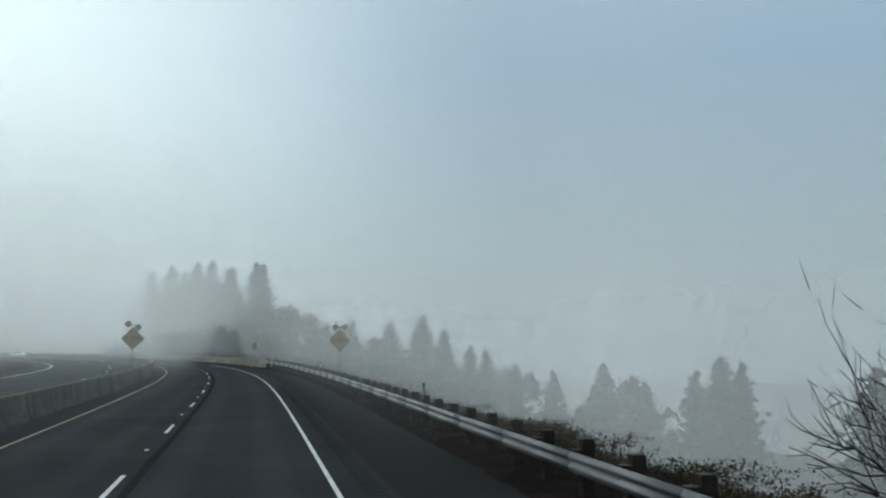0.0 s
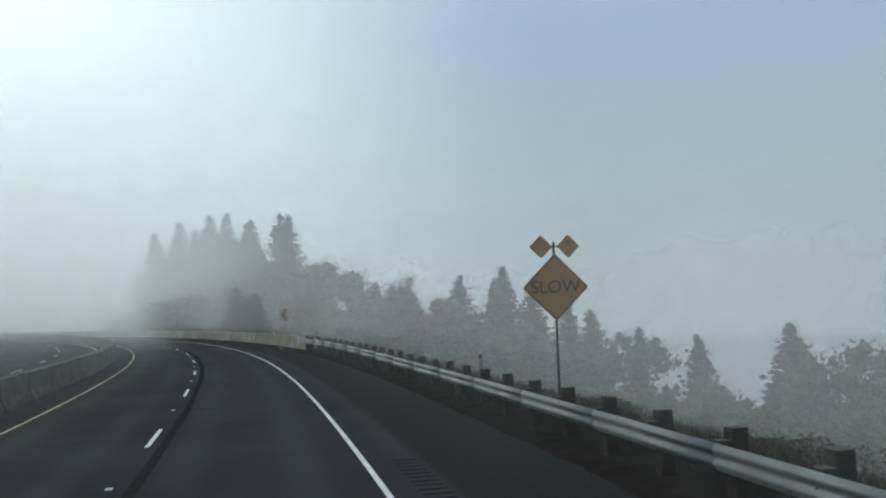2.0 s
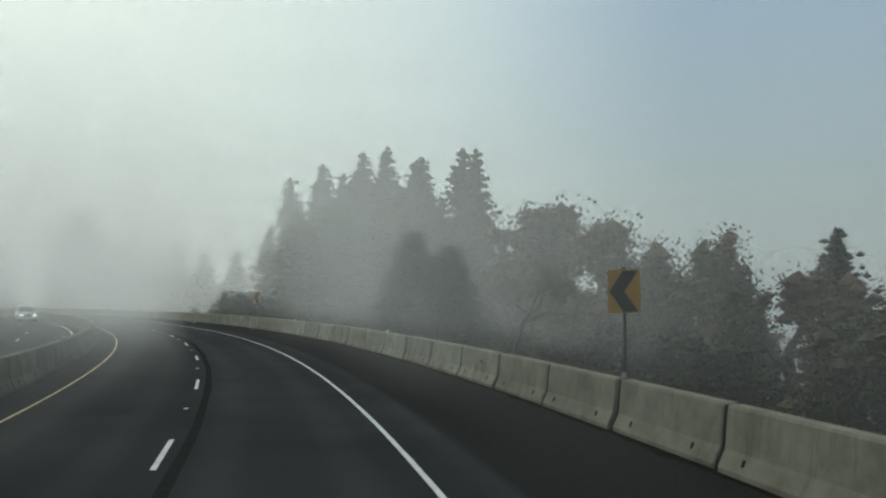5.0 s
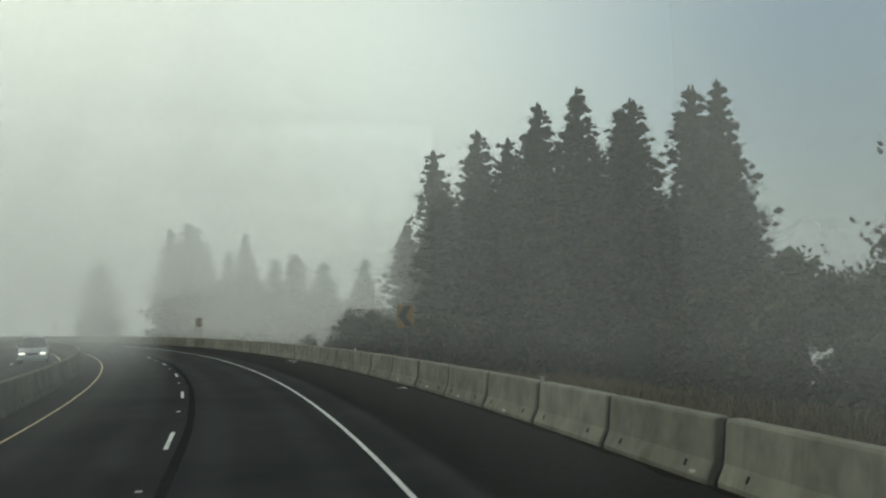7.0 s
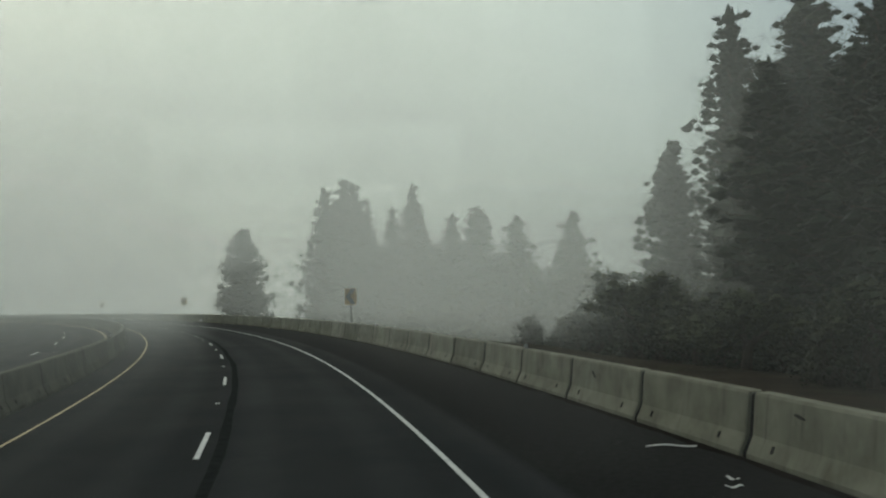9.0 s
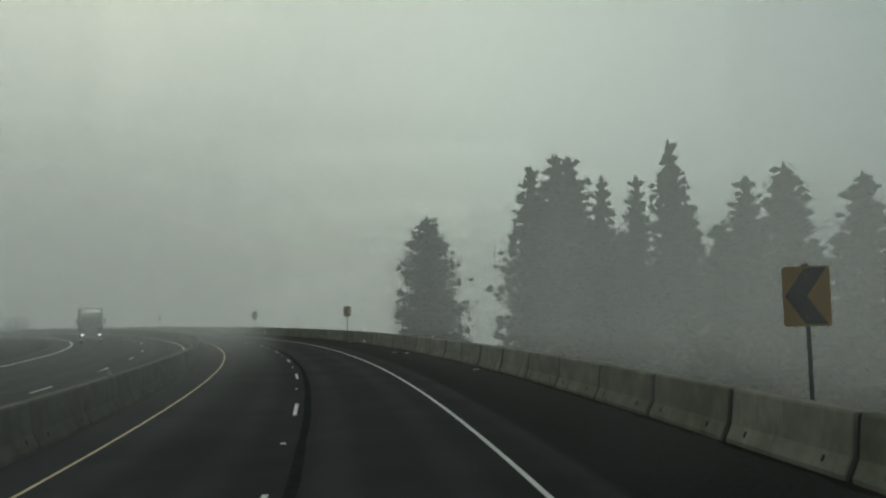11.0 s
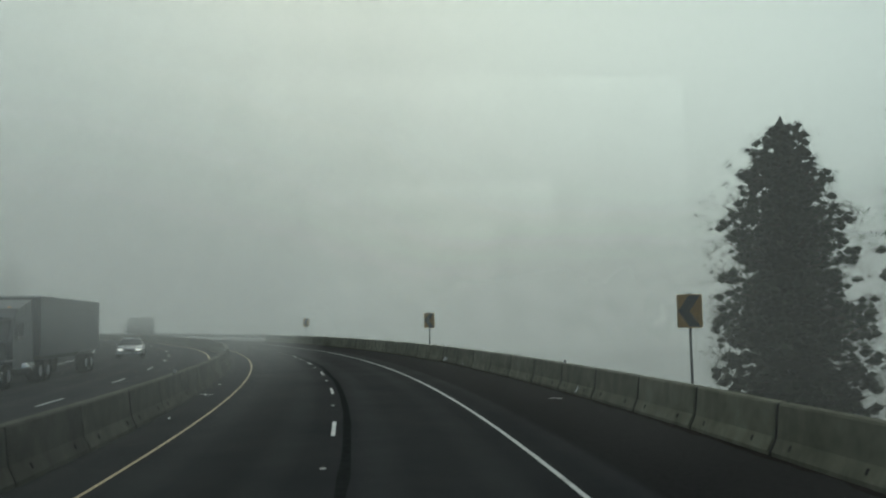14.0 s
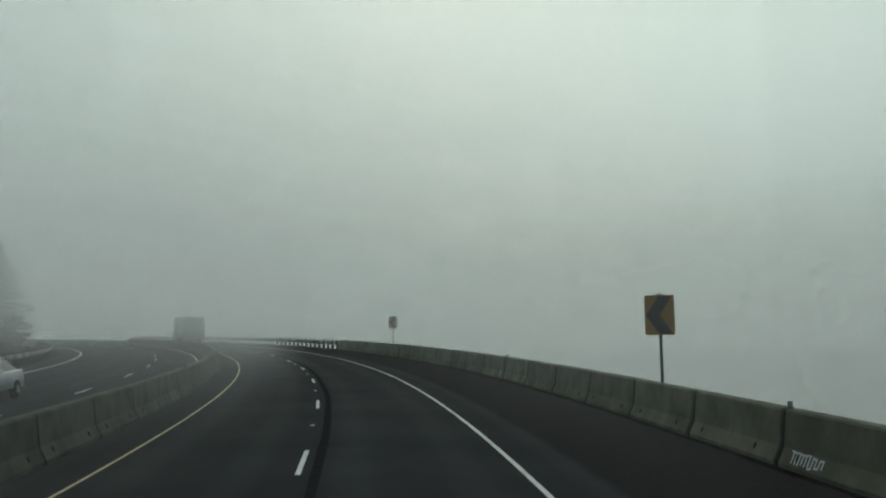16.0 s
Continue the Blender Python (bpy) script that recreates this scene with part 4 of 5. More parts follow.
# ---- brush ----
def bare_shrub(seed, name="bare_shrub"):
    """Whippy leafless stems that rise and arch outwards, with side twigs."""
    r = random.Random(seed)
    shrub = new(name)
    for i in range(60):
        wood = Soup()
        a = r.uniform(0, 6.28)
        d = Vector((math.cos(a) * 0.62, math.sin(a) * 0.62, 1.0)).normalized()
        p, ln, pts = Vector((r.uniform(-0.4, 0.4), r.uniform(-0.4, 0.4), 0)), r.uniform(2.6, 5.0), []
        for k in range(8):
            pts.append(p.copy())
            p = p + d * ln / 7
            d = (d + unit(r) * 0.1 + Vector((math.cos(a), math.sin(a), -0.25)) * 0.07).normalized()
            if 1 < k < 7:
                for _ in range(3):
                    e = (d + unit(r) * 0.75 + Vector((0, 0, 0.25))).normalized()
                    q, m, tw = p.copy(), ln * r.uniform(0.12, 0.32), []
                    for _ in range(4):
                        tw.append(q.copy())
                        q = q + e * m / 3
                        e = (e + unit(r) * 0.2 + Vector((0, 0, 0.1))).normalized()
                        if r.random() < 0.5:
                            g = (e + unit(r) * 0.7).normalized()
                            wood.add(*tube([q, q + g * m * 0.3], [0.01, 0.006], 3))
                    wood.add(*tube(tw, [0.017, 0.014, 0.011, 0.007], 3))
        wood.add(*tube(pts, [0.03, 0.027, 0.024, 0.021, 0.018, 0.015, 0.012, 0.008], 4))
        flat_part("stem", mesh_of("stem", wood.v, wood.f, TWIG), shrub)
    return shrub


shrub = tagged(bare_shrub(5), "leafless shrub with long whippy dark twigs below the road", "shrub")
shrub.matrix_basis = along(14.8, -14.9, land(14.8, -14.9) - 0.1) @ pose(0, 0, 0, 0, -12, 0) @ Matrix.Diagonal((0.78, 0.78, 1.3, 1))


def bramble(seed):
    r = random.Random(seed)
    ob = new("bramble_bush")
    wood, leaves = Soup(), Soup()
    for i in range(60):
        a = r.uniform(0, 6.28)
        p = Vector((r.gauss(0, 0.5), r.gauss(0, 0.9), 0))
        d = Vector((math.cos(a) * 0.6, math.sin(a) * 0.6, 1)).normalized()
        pts = []
        for k in range(6):
            pts.append(p.copy())
            p = p + d * 0.2
            d = (d + Vector((math.cos(a) * 0.2, math.sin(a) * 0.2, -0.28)) + unit(r) * 0.15).normalized()
            for _ in range(3):
                e = unit(r)
                leaves.leaf(p + unit(r) * 0.07, e, e.cross(unit(r)).normalized(), r.uniform(0.05, 0.1), r.uniform(0.02, 0.035))
        wood.add(*tube(pts, [0.006, 0.006, 0.005, 0.004, 0.003, 0.002], 3))
    flat_part("cane_tangle", mesh_of("cane_tangle", wood.v, wood.f, TWIG), ob)
    flat_part("foliage", mesh_of("foliage", leaves.v, leaves.f, BRAMBLE), ob)
    return ob


bush = tagged(bramble(6), "low tangled bramble bush with brown leaves behind the guardrail", "bush", "brambles on the verge")
bush.matrix_basis = along(26, -9.6, land(26, -9.6))
br = random.Random(77)
for i in range(36):
    s = 14 + i * 1.2 + br.uniform(-0.5, 0.5) if i < 14 else br.uniform(30, 105)
    lat, k = -9.0 - br.random() * 1.4, br.uniform(0.6, 1.15) if i < 14 else br.uniform(0.45, 0.8)
    copy_thing(bush, along(s, lat, land(s, lat) - 0.05, br.uniform(0, 360)) @ Matrix.Diagonal((k, k, k, 1)))


def blades(name, count, s_of, lat_of, tall, mat, seed, label):
    r = random.Random(seed)
    soup = Soup()
    for _ in range(count):
        s, lat = s_of(r), lat_of(r)
        p = Vector(at(s, lat, land(s, lat) - 0.06))
        h = tall * r.uniform(0.4, 1.2)
        d = Vector((r.gauss(0, 0.45), r.gauss(0, 0.45), 1)).normalized()
        soup.leaf(p, d, d.cross(unit(r)).normalized(), h, r.uniform(0.004, 0.009) * (1 + h))
    return tagged(new(name, mesh_of(name, soup.v, soup.f, mat)), label, "grass", kind="stuff")


blades("verge_weeds", 40000, lambda r: r.uniform(4, 112), lambda r: -8.0 - r.random() ** 0.7 * 3.2, 0.42, WEED, 3, "dry brown weeds on the verge behind the guardrail")
blades("dry_grass", 26000, lambda r: r.uniform(112, 182), lambda r: -8.6 - abs(r.gauss(0, 4.5)), 0.6, GRASS, 4, "straw-coloured grass behind the concrete barrier")



# ---- small things on the shoulder ----
LITTER = plain("pale_litter", (0.55, 0.55, 0.52), 0.8)
lr = random.Random(12)


def scrap(s, lat, long, wide, turn):
    """A thin bent strip of torn plastic."""
    bm = bmesh.new()
    n = 6
    rows_v = []
    for i in range(n + 1):
        u = i / n - 0.5
        w = wide / 2 * (1 - 0.5 * abs(u)) * lr.uniform(0.7, 1.1)
        z = 0.012 + 0.03 * (math.sin(u * 7 + s) + 1) / 2
        rows_v.append([bm.verts.new((x, u * long, z + dz)) for x, dz in ((-w, 0), (w, 0.006), (w, 0.012), (-w, 0.006))])
    for p, q in zip(rows_v, rows_v[1:]):
        for j in range(4):
            bm.faces.new((p[j], p[(j + 1) % 4], q[(j + 1) % 4], q[j]))
    bm.faces.new(rows_v[0][::-1])
    bm.faces.new(rows_v[-1])
    me = mesh_from(bm, "litter", [LITTER])
    ob = tagged(new("litter", me), "torn pale strip of litter on the shoulder", "litter", "litter on the shoulder")
    ob.matrix_basis = along(s, lat, 0.0, turn)
    return ob


for s, lat, long, wide, turn in ((201.8, -7.1, 0.75, 0.07, 70), (199.4, -6.8, 0.2, 0.06, 20), (199.0, -6.6, 0.22, 0.05, 80), (281.8, -6.9, 0.25, 0.08, 40), (325.8, 4.25, 0.5, 0.1, 60), (321.1, -6.7, 0.4, 0.05, 75),
                                 (112.5, -6.9, 0.5, 0.08, 60), (178.0, -7.2, 0.35, 0.06, 40), (283.5, -6.5, 0.3, 0.04, 85), (331.0, 4.3, 0.3, 0.05, 20), (266.0, -7.1, 0.3, 0.06, 30), (304.0, -7.2, 0.35, 0.07, 50), (318.0, 4.2, 0.25, 0.08, 10)):
    scrap(s, lat, long, wide, turn)


def top_marker():
    m = tagged(new("barrier_marker"), "small square reflector on top of the concrete barrier", "reflector", "reflectors on the barriers")
    part("base", box((0.1, 0.14, 0.015), (0, 0, 0.0075), 0.003), DARK_STEEL, m)
    part("lens", box((0.09, 0.02, 0.1), (0, 0, 0.06), 0.006), SIGN_BACK, m, "pale reflector face")
    return m


marker = top_marker()
marker.matrix_basis = along(122.0, -7.965, 0.92)
for i in range(1, 14):
    copy_thing(marker, along(122.0 + i * 22.5, -7.965, 0.92))
for i in range(18):
    copy_thing(marker, along(8.0 + i * 22.5, 4.895, 0.92))

# unreadable white scrawls on the road face of the barrier
SPRAY = plain("white_spray_paint", (0.6, 0.6, 0.6), 0.8)


def scrawl(s, width):
    bm = bmesh.new()
    n = int(width / 0.1)
    for i in range(n):
        h = lr.uniform(0.12, 0.2)
        box((0.006, 0.025, h), (0, (i - n / 2) * 0.1, lr.uniform(-0.02, 0.02)), 0, bm)
        box((0.006, 0.09, 0.025), (0, (i - n / 2) * 0.1 + 0.04, lr.choice((-0.5, 0.5)) * h), 0, bm)
    ob = tagged(new("graffiti", mesh_from(bm, "graffiti", [SPRAY])), "white sprayed scrawl on the concrete barrier", "graffiti")
    ob.matrix_basis = along(s, -7.965 + 0.252, 0.21) @ pose(0, 0, 0, 0, 26, 0)
    return ob


for s, w in ((346.1, 1.0), (300.9, 0.8), (322.3, 0.3)):
    scrawl(s, w)

# rubber scuffs and chipped edges on the road face of the barrier
SCUFF = mottled("rubber_scuff", (0.02, 0.02, 0.018), (0.06, 0.058, 0.05), 8.0, 60, 0.9)
CHIP = mottled("chipped_concrete", (0.3, 0.3, 0.27), (0.5, 0.5, 0.46), 8.0, 60, 0.95)


def smear(name, s, z, long, tall, tilt, mat, label):
    """A lens-shaped mark, 3 mm thick, flat on the barrier's upper face or on its foot."""
    pts = [(math.cos(a) * long / 2 * lr.uniform(0.85, 1.0), math.sin(a) * tall / 2 * lr.uniform(0.7, 1.0)) for a in (i * math.pi / 7 for i in range(14))]
    ob = tagged(new(name, mesh_from(extrude_outline(pts, 0.003), name, [mat])), label, "mark", "marks on the barriers")
    foot = z < 0.32
    off = 0.305 - (z - 0.08) * 0.5 if foot else 0.185 - (z - 0.32) * 0.107
    ob.matrix_basis = along(s, -7.965 + off + (0.022 if foot else 0.02), z) @ pose(0, 0, 0, 0, 26 if foot else 6, 0) @ pose(0, 0, 0, tilt, 0, 0) @ pose(0, 0, 0, 0, 0, -90)
    return ob


for s, z, long, tall, tilt in ((148.6, 0.62, 0.42, 0.13, 50), (147.6, 0.5, 0.26, 0.03, 35), (155.6, 0.6, 1.3, 0.025, -4), (160.2, 0.55, 0.5, 0.03, 6), (206.8, 0.66, 0.28, 0.09, 30), (199.5, 0.72, 0.3, 0.05, 10), (131.0, 0.6, 0.5, 0.05, 8), (227.0, 0.5, 0.6, 0.03, -3), (285.0, 0.55, 0.5, 0.04, 5)):
    smear("scuff_mark", s, z, long, tall, tilt, SCUFF, "dark rubber scuff on the concrete barrier")
for s, z, long in ((152.6, 0.14, 0.22), (176.5, 0.15, 0.35), (173.0, 0.13, 0.2), (168.9, 0.12, 0.3), (160.0, 0.13, 0.2), (180.6, 0.13, 0.25), (190.5, 0.12, 0.25), (301.9, 0.14, 0.25), (272.0, 0.13, 0.2), (341.4, 0.13, 0.3)):
    smear("chipped_patch", s, z, long, 0.07, lr.uniform(-8, 8), CHIP, "pale chipped patch at the barrier's foot")

# ---- vehicles ----
WHITE_BODY = plain("white_vehicle_paint", (0.38, 0.39, 0.4), 0.3)
SILVER_BODY = plain("silver_vehicle_paint", (0.4, 0.41, 0.42), 0.3, 0.5)
NAVY_BODY = plain("dark_trailer_paint", (0.05, 0.055, 0.065), 0.45)
GREY_BODY = plain("grey_box_paint", (0.072, 0.074, 0.077), 0.5)
RUBBER = plain("tyre_rubber", (0.015, 0.015, 0.016), 0.9)
RIM = plain("wheel_rim", (0.3, 0.3, 0.31), 0.4, 0.8)
CHROME = plain("chrome_trim", (0.55, 0.55, 0.56), 0.2, 0.9)
LAMP = lit("headlamp_lens", (1.0, 0.95, 0.85), 2.2)
AMBER = plain("amber_lens", (0.6, 0.25, 0.03), 0.3)
GLASS, gnt, gb = material("tinted_glass")
gb.inputs["Base Color"].default_value = (0.02, 0.024, 0.026, 1)
gb.inputs["Roughness"].default_value = 0.08


def wheel(parent, x, y, r, w):
    tyre = part("wheel", rod((x - w / 2, y, r), (x + w / 2, y, r), r, sides=24), RUBBER, parent, "black tyre", True)
    out = math.copysign(w / 2 + 0.004, x)
    part("rim", rod((x + out - math.copysign(0.03, x), y, r), (x + out, y, r), r * 0.6, r * 0.5, 20), RIM, tyre, "metal rim")
    return tyre


def shell(profile, half, inset, bm=None):
    """A body from a side outline (y, z), drawn in towards the roof: inset maps height to the lost half width."""
    bm = bm or bmesh.new()
    left = [bm.verts.new((-(half - inset(z)), y, z)) for y, z in profile]
    right = [bm.verts.new((half - inset(z), y, z)) for y, z in profile]
    bm.faces.new(left)
    bm.faces.new(right[::-1])
    for i in range(len(profile)):
        j = (i + 1) % len(profile)
        bm.faces.new((left[j], left[i], right[i], right[j]))
    bmesh.ops.recalc_face_normals(bm, faces=bm.faces)
    bmesh.ops.bevel(bm, geom=list(bm.edges), offset=0.05, segments=2, affect="EDGES", profile=0.6)
    return bm


def car(label, paint, tall=0.0, name="car"):
    """A car whose front looks to -y."""
    ob = tagged(new(name), label, "car")
    h = 1.42 + tall
    low = [(-2.25, 0.35), (-2.28, 0.6), (-2.15, 0.78 + tall * 0.4), (-1.05, 0.95 + tall * 0.5), (1.5, 1.0 + tall * 0.5), (2.2, 0.98 + tall * 0.5), (2.28, 0.6), (2.22, 0.35)]
    part("body", shell(low, 0.9, lambda z: 0.05 if z > 0.7 else 0.0), paint, ob, "painted body", True)
    z0 = 0.96 + tall * 0.5
    cabin = [(-1.0, z0), (-0.3, h - 0.03), (0.2, h), (0.9, h - 0.02), (1.7 if tall < 0.2 else 2.1, z0)]
    part("cabin", shell(cabin, 0.84, lambda z: 0.22 * (z - z0) / (h - z0)), GLASS, ob, "dark glass cabin", True)
    part("roof", box((1.2, 1.15 if tall < 0.2 else 1.9, 0.05), (0, 0.35 if tall < 0.2 else 0.6, h + 0.005), 0.02), paint, ob)
    for x in (-0.84, 0.84):
        for y in (-1.4, 1.35):
            wheel(ob, x, y, 0.32 + tall * 0.1, 0.2)
        part("headlight", box((0.34, 0.06, 0.13), (math.copysign(0.62, x), -2.24, 0.66 + tall * 0.3), 0.02), LAMP, ob, "lit headlamp")
        part("mirror", box((0.16, 0.1, 0.12), (math.copysign(0.98, x), -0.75, z0 + 0.06), 0.02), paint, ob)
    part("grille", box((0.7, 0.04, 0.14), (0, -2.27, 0.62 + tall * 0.3), 0.01), SIGN_BLACK, ob, "dark grille")
    part("bumper", box((1.7, 0.1, 0.16), (0, -2.26, 0.42), 0.03), paint, ob)
    part("number_plate", box((0.31, 0.01, 0.15), (0, -2.315, 0.44), 0.003), WHITE_BODY, ob, "blank pale plate")
    return ob


def semi_truck(label):
    """A tractor with a sleeper and a box trailer; its front looks to -y."""
    ob = tagged(new("semi_truck"), label, "truck")
    part("hood", shell([(0.0, 0.75), (-0.05, 1.75), (1.5, 2.05), (1.6, 0.75)], 0.95, lambda z: 0.12 if z > 1.5 else 0.0), NAVY_BODY, ob, "dark blue hood")
    part("grille", box((1.25, 0.05, 0.95), (0, -0.06, 1.25), 0.02), CHROME, ob, "chrome grille")
    for i in range(7):
        part("grille_bar", box((1.1, 0.03, 0.03), (0, -0.1, 0.88 + i * 0.12), 0.005), SIGN_BLACK, ob)
    part("bumper", box((2.4, 0.2, 0.36), (0, -0.12, 0.55), 0.04), CHROME, ob, "chrome bumper")
    part("cab", shell([(1.35, 0.8), (1.3, 2.0), (1.75, 2.95), (2.3, 3.45), (4.3, 3.9), (4.4, 0.8)], 1.15, lambda z: 0.12 if z > 2.5 else 0.0), NAVY_BODY, ob, "dark blue sleeper cab")
    w = part("windscreen", box((1.9, 0.03, 0.92), (0, 0, 0), 0.02), GLASS, ob, "dark windscreen")
    w.matrix_basis = pose(0, 1.46, 2.48, -25, 0, 0)
    part("visor", box((2.0, 0.35, 0.06), (0, 1.62, 3.02), 0.02), NAVY_BODY, ob, "dark sun visor")
    for x in (-1, 1):
        part("side_window", box((0.03, 0.8, 0.65), (x * 1.15, 2.3, 2.4), 0.01), GLASS, ob)
        part("headlight", box((0.32, 0.08, 0.2), (x * 0.86, -0.03, 1.0), 0.03), LAMP, ob, "lit headlamp")
        part("mirror", box((0.2, 0.12, 0.6), (x * 1.42, 1.5, 2.5), 0.03), NAVY_BODY, ob, "dark mirror")
        part("fender", box((0.36, 1.4, 0.12), (x * 1.03, 0.75, 1.15), 0.05), NAVY_BODY, ob)
        part("fuel_tank", rod((x * 0.95, 2.6, 0.75), (x * 0.95, 4.2, 0.75), 0.32, sides=18), CHROME, ob, "polished fuel tank", True)
        for y in (0.75,):
            wheel(ob, x * 1.03, y, 0.52, 0.3)
        for y in (5.2, 6.5, 14.2, 15.5):
            wheel(ob, x * 0.98, y, 0.52, 0.5)
        part("marker_lamp", box((0.1, 0.06, 0.06), (x * 0.7, 2.2, 3.5), 0.01), AMBER, ob)
    part("chassis", box((0.9, 14.0, 0.25), (0, 8.6, 1.05), 0.02), DARK_STEEL, ob, "dark chassis")
    part("trailer_box", box((2.6, 12.2, 2.85), (0, 10.9, 2.65), 0.03), NAVY_BODY, ob, "dark box trailer")
    part("trailer_front_trim", box((2.62, 0.06, 0.1), (0, 4.82, 4.05), 0.01), CHROME, ob)
    return ob


def box_truck(label):
    """A box lorry seen from behind; it drives along +y."""
    ob = tagged(new("box_truck"), label, "truck")
    part("cargo_box", box((2.5, 7.2, 2.7), (0, 0, 2.35), 0.04), GREY_BODY, ob, "grey cargo box")
    for x in (-0.6, 0.6):
        part("rear_door", box((1.15, 0.04, 2.45), (x, -3.62, 2.35), 0.01), GREY_BODY, ob, "grey rear door")
        part("tail_light", box((0.16, 0.05, 0.12), (x * 1.85, -3.63, 0.92), 0.01), AMBER, ob)
        for y in (-2.3, 4.3):
            wheel(ob, x * 1.6, y, 0.5, 0.45)
    part("underride_bar", box((2.3, 0.1, 0.12), (0, -3.6, 0.6), 0.01), DARK_STEEL, ob)
    part("cab", shell([(3.8, 0.7), (3.8, 2.6), (5.0, 2.6), (5.6, 1.6), (5.7, 0.7)], 1.1, lambda z: 0.1 if z > 1.6 else 0.0), WHITE_BODY, ob, "pale cab")
    part("chassis", box((0.9, 9.0, 0.25), (0, 1.0, 0.85), 0.02), DARK_STEEL, ob)
    return ob


semi_truck("dark blue semi-truck with a dark box trailer in the oncoming lanes").matrix_basis = along(331.0, 13.5, 0.004) @ Matrix.Diagonal((0.95, 0.95, 0.92, 1))
car("silver saloon car with lit headlamps in the oncoming lanes", SILVER_BODY).matrix_basis = along(366, 11.6, 0.004)
car("white sport utility vehicle with lit headlamps in the oncoming lanes", WHITE_BODY, 0.32, "suv").matrix_basis = along(214, 7.6, 0.004)
box_truck("grey box truck far ahead in the fog").matrix_basis = along(452, 1.8, 0.0)


# ---- fog: thin sheets of droplets that hang across the valley, lit by the sky ----
def fog_material(name):
    """A veil that scatters light both ways and lets the rest through."""
    m = bpy.data.materials.new(name)
    m.use_nodes = True
    nt = m.node_tree
    nt.nodes.clear()
    wisps = noise_node(nt, 0.03, 4, 0.5)
    vary = nt.nodes.new("ShaderNodeMapRange")
    vary.inputs["From Min"].default_value, vary.inputs["From Max"].default_value = 0.3, 0.7
    vary.inputs["To Min"].default_value, vary.inputs["To Max"].default_value = 0.6, 1.4
    link(nt, wisps.outputs["Fac"], vary.inputs["Value"])
    dens = nt.nodes.new("ShaderNodeAttribute")
    dens.attribute_name = "veil"
    b = nt.nodes.new("ShaderNodeMath")
    b.operation, b.use_clamp = "MULTIPLY", True
    link(nt, vary.outputs[0], b.inputs[0])
    link(nt, dens.outputs["Fac"], b.inputs[1])
    clear = nt.nodes.new("ShaderNodeBsdfTransparent")
    front, back = nt.nodes.new("ShaderNodeBsdfDiffuse"), nt.nodes.new("ShaderNodeBsdfTranslucent")
    for n in (front, back):
        n.inputs[0].default_value = (0.95, 0.97, 0.955, 1)
    white = nt.nodes.new("ShaderNodeMixShader")
    white.inputs[0].default_value = 0.78    # droplets scatter mostly forwards
    link(nt, front.outputs[0], white.inputs[1])
    link(nt, back.outputs[0], white.inputs[2])
    mix = nt.nodes.new("ShaderNodeMixShader")
    link(nt, b.outputs[0], mix.inputs[0])
    link(nt, clear.outputs[0], mix.inputs[1])
    link(nt, white.outputs[0], mix.inputs[2])
    o = nt.nodes.new("ShaderNodeOutputMaterial")
    link(nt, mix.outputs[0], o.inputs[0])
    return m


FOG = fog_material("fog_droplets")
FOG_STEP = 6.0
FOG_TOP = 40.0


def reach(s, lat, up):
    """How far one can see in the fog, in metres: least on the hill side of the road, most beside the valley."""
    middle = float(np.interp(s, [0, 60, 105, 130, 170, 245, 262, 330, 420], [160, 170, 150, 95, 72, 66, 80, 75, 70]))
    bank = float(np.interp(s, [0, 50, 82, 118, 128, 147, 154, 168, 177, 226, 233, 256, 264, 290, 315, 350, 370, 420], [90, 105, 160, 260, 500, 500, 85, 95, 900, 900, 40, 40, 80, 240, 420, 380, 90, 80]))
    left = float(np.interp(s, [0, 60, 120, 220, 330], [100, 75, 60, 64, 68]))
    side, hill = smooth(5.5, 10, -lat), smooth(2, 9, lat) * (1 - smooth(4, 14, up))
    clear = (middle * (1 - side) + bank * side) * (1 - hill) + left * hill
    patch = smooth(120, 132, s) * (1 - smooth(150, 157, s)) * (1 - smooth(6, 12, -lat))     # a thick drift before the bend
    return 1 / (1 / clear + patch / 80)


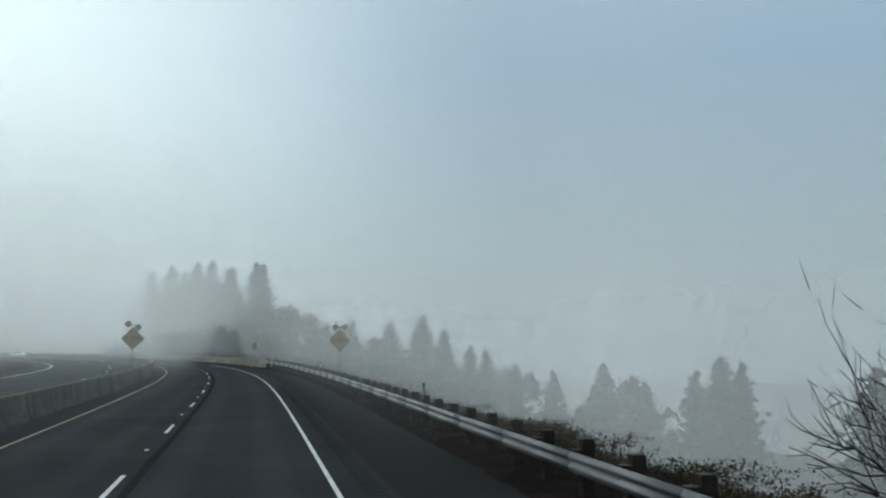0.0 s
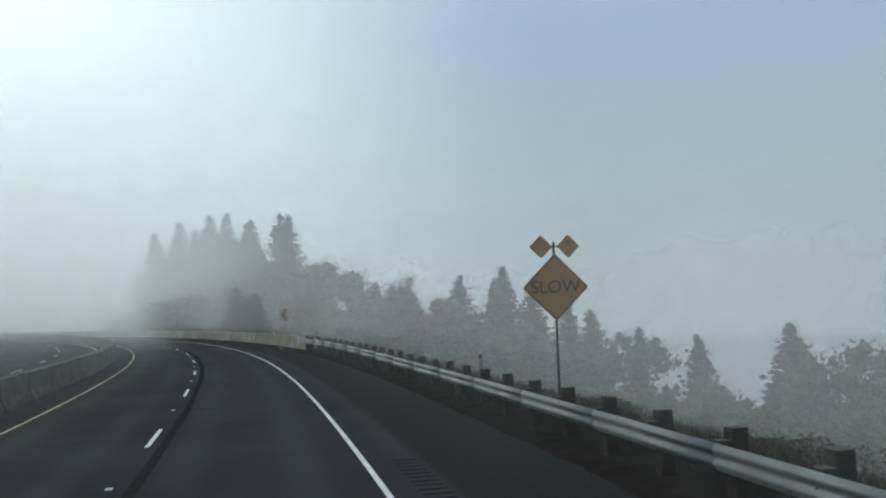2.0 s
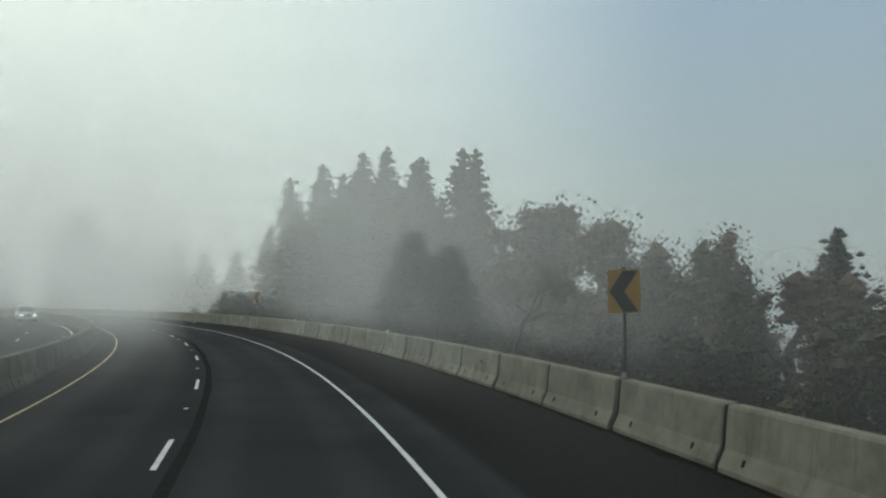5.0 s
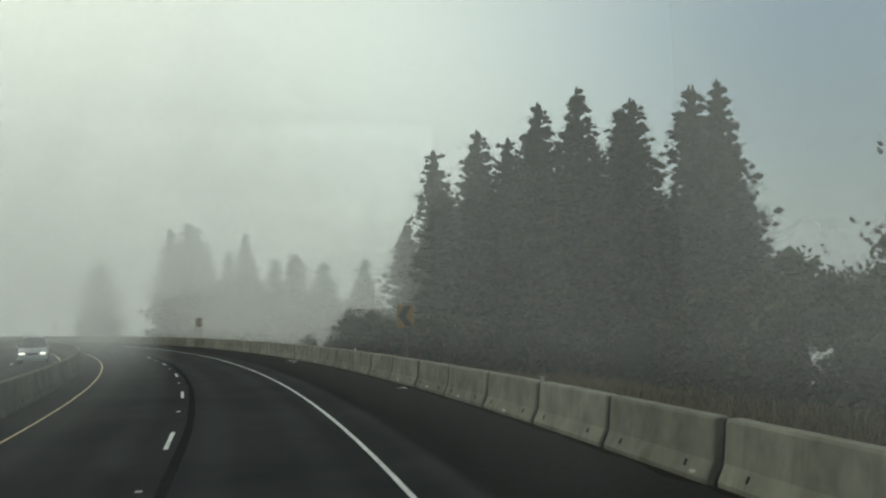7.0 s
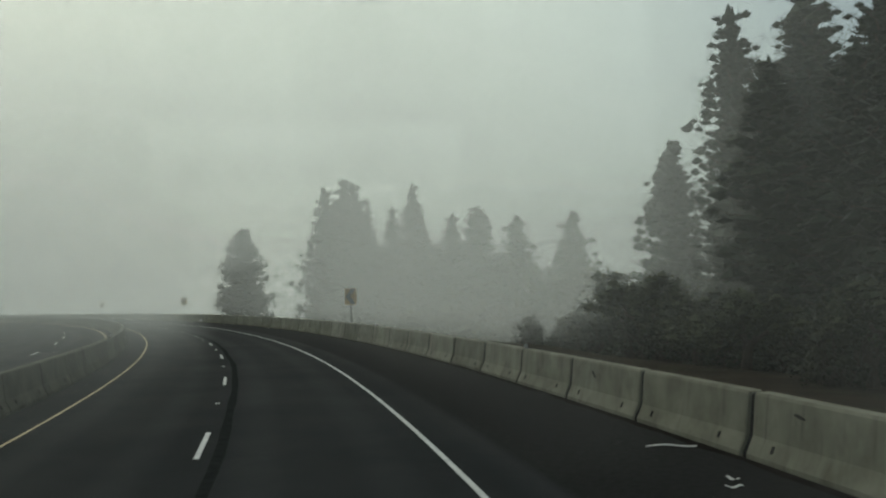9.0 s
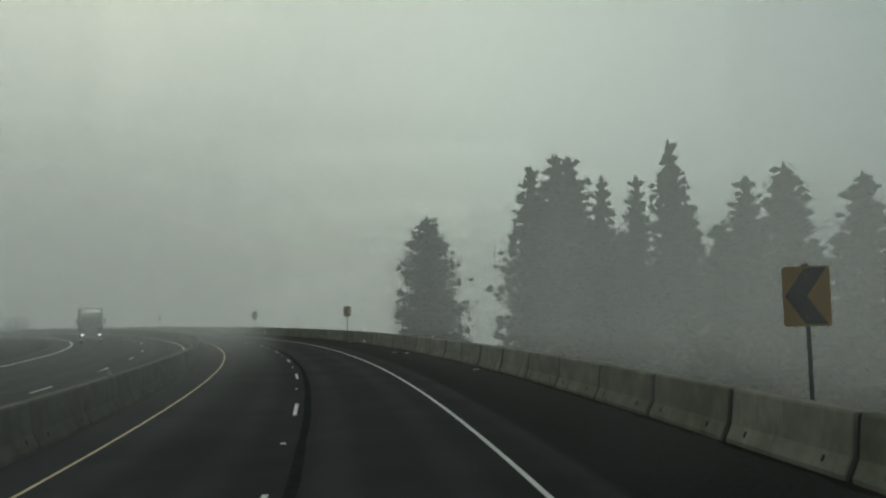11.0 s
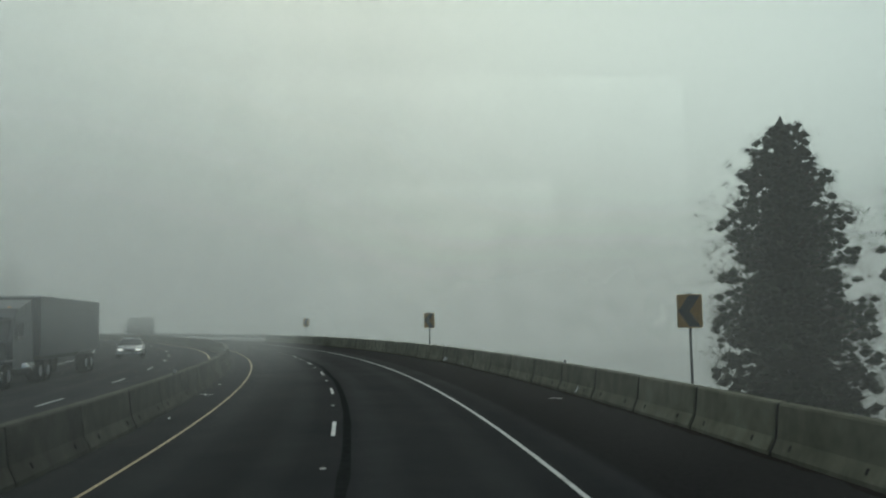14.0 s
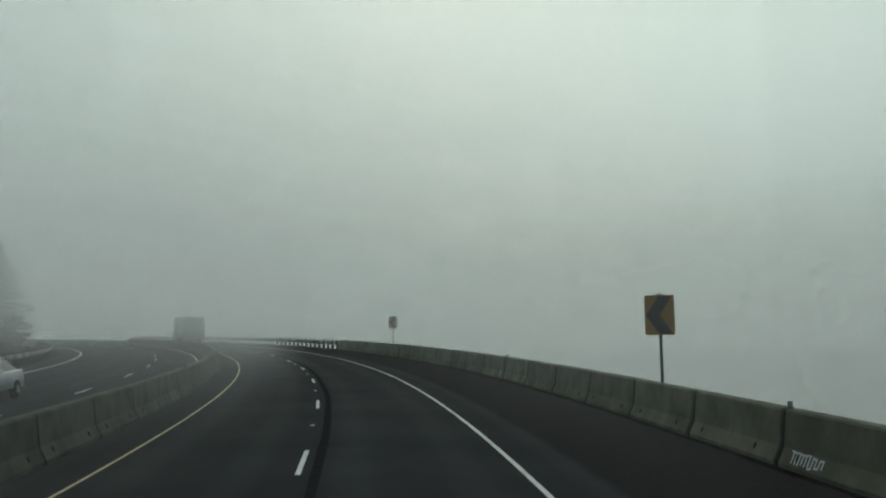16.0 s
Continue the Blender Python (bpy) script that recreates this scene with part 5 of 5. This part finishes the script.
def fog_sheet(s, lats, step):
    """One upright veil across the road, open where the traffic drives; it thins out with height and at the ground."""
    verts, faces, dens = [], [], []
    ups = (0.0, 0.9, 1.9, 4.6, 8.0, 14.0, 21.0, 29.0, 37.0, FOG_TOP)
    for lat in lats:
        g = land(s, lat)
        open_road = min(smooth(-3.6, -5.2, lat) + smooth(0.2, 1.9, lat), 1.0)
        fade = (1 - smooth(112, 149, -lat)) * (1 - smooth(66, 99, lat))
        for k, up in enumerate(ups):
            z = g + up if up < 4 else up + g * (1 - up / FOG_TOP)
            verts.append(at(s, lat, z))
            thin = smooth(0, 1.9 + 3.0 * smooth(3, 7, lat), up) * (1 - smooth(4, FOG_TOP, up)) * (open_road if up < 4 else 1.0) * fade
            dens.append((1 - math.exp(-step / reach(s, lat, up))) * thin)
    n = len(ups)
    for i in range(len(lats) - 1):
        for j in range(n - 1):
            if j < 3 and lats[i] >= -3.7 and lats[i + 1] <= 0.3:
                continue
            faces.append((i * n + j, i * n + j + 1, (i + 1) * n + j + 1, (i + 1) * n + j))
    me = mesh_of("fog_bank", verts, faces, FOG)
    me.attributes.new("veil", "FLOAT", "POINT").data.foreach_set("value", dens)
    return tagged(new("fog_bank", me), "pale grey veil of thin drifting fog", "fog", kind="stuff")


VEIL_LATS = [-150, -110, -75, -52, -38, -28, -21, -16, -12, -9.5, -7.5, -6.2, -5.2, -4.4, -3.6, 0.2, 1, 1.9, 3.5, 6, 9, 13, 18, 26, 40, 65, 100]
for i in range(90):
    fog_sheet(20 + i * FOG_STEP, VEIL_LATS, FOG_STEP)
# the valley's far side and the hill's, where the fog closes the view
for lat in (-152, -168, -184, 102, 116, 130):
    ss = list(range(-120, 641, 20))
    zs = [-60, -20, 0, 10, 20, 30, FOG_TOP]
    verts = [at(s, lat, z) for s in ss for z in zs]
    n = len(zs)
    faces = [(i * n + j, i * n + j + 1, (i + 1) * n + j + 1, (i + 1) * n + j) for i in range(len(ss) - 1) for j in range(n - 1)]
    me = mesh_of("fog_bank", verts, faces, FOG)
    me.attributes.new("veil", "FLOAT", "POINT").data.foreach_set("value", [0.3 * (1 - smooth(8, FOG_TOP, z)) for s in ss for z in zs])
    tagged(new("fog_bank", me), "pale grey veil of thin drifting fog", "fog", kind="stuff")
for i in range(6):
    fog_sheet(562 + i * 4, VEIL_LATS, 30.0)
scene.cycles.transparent_max_bounces = 160
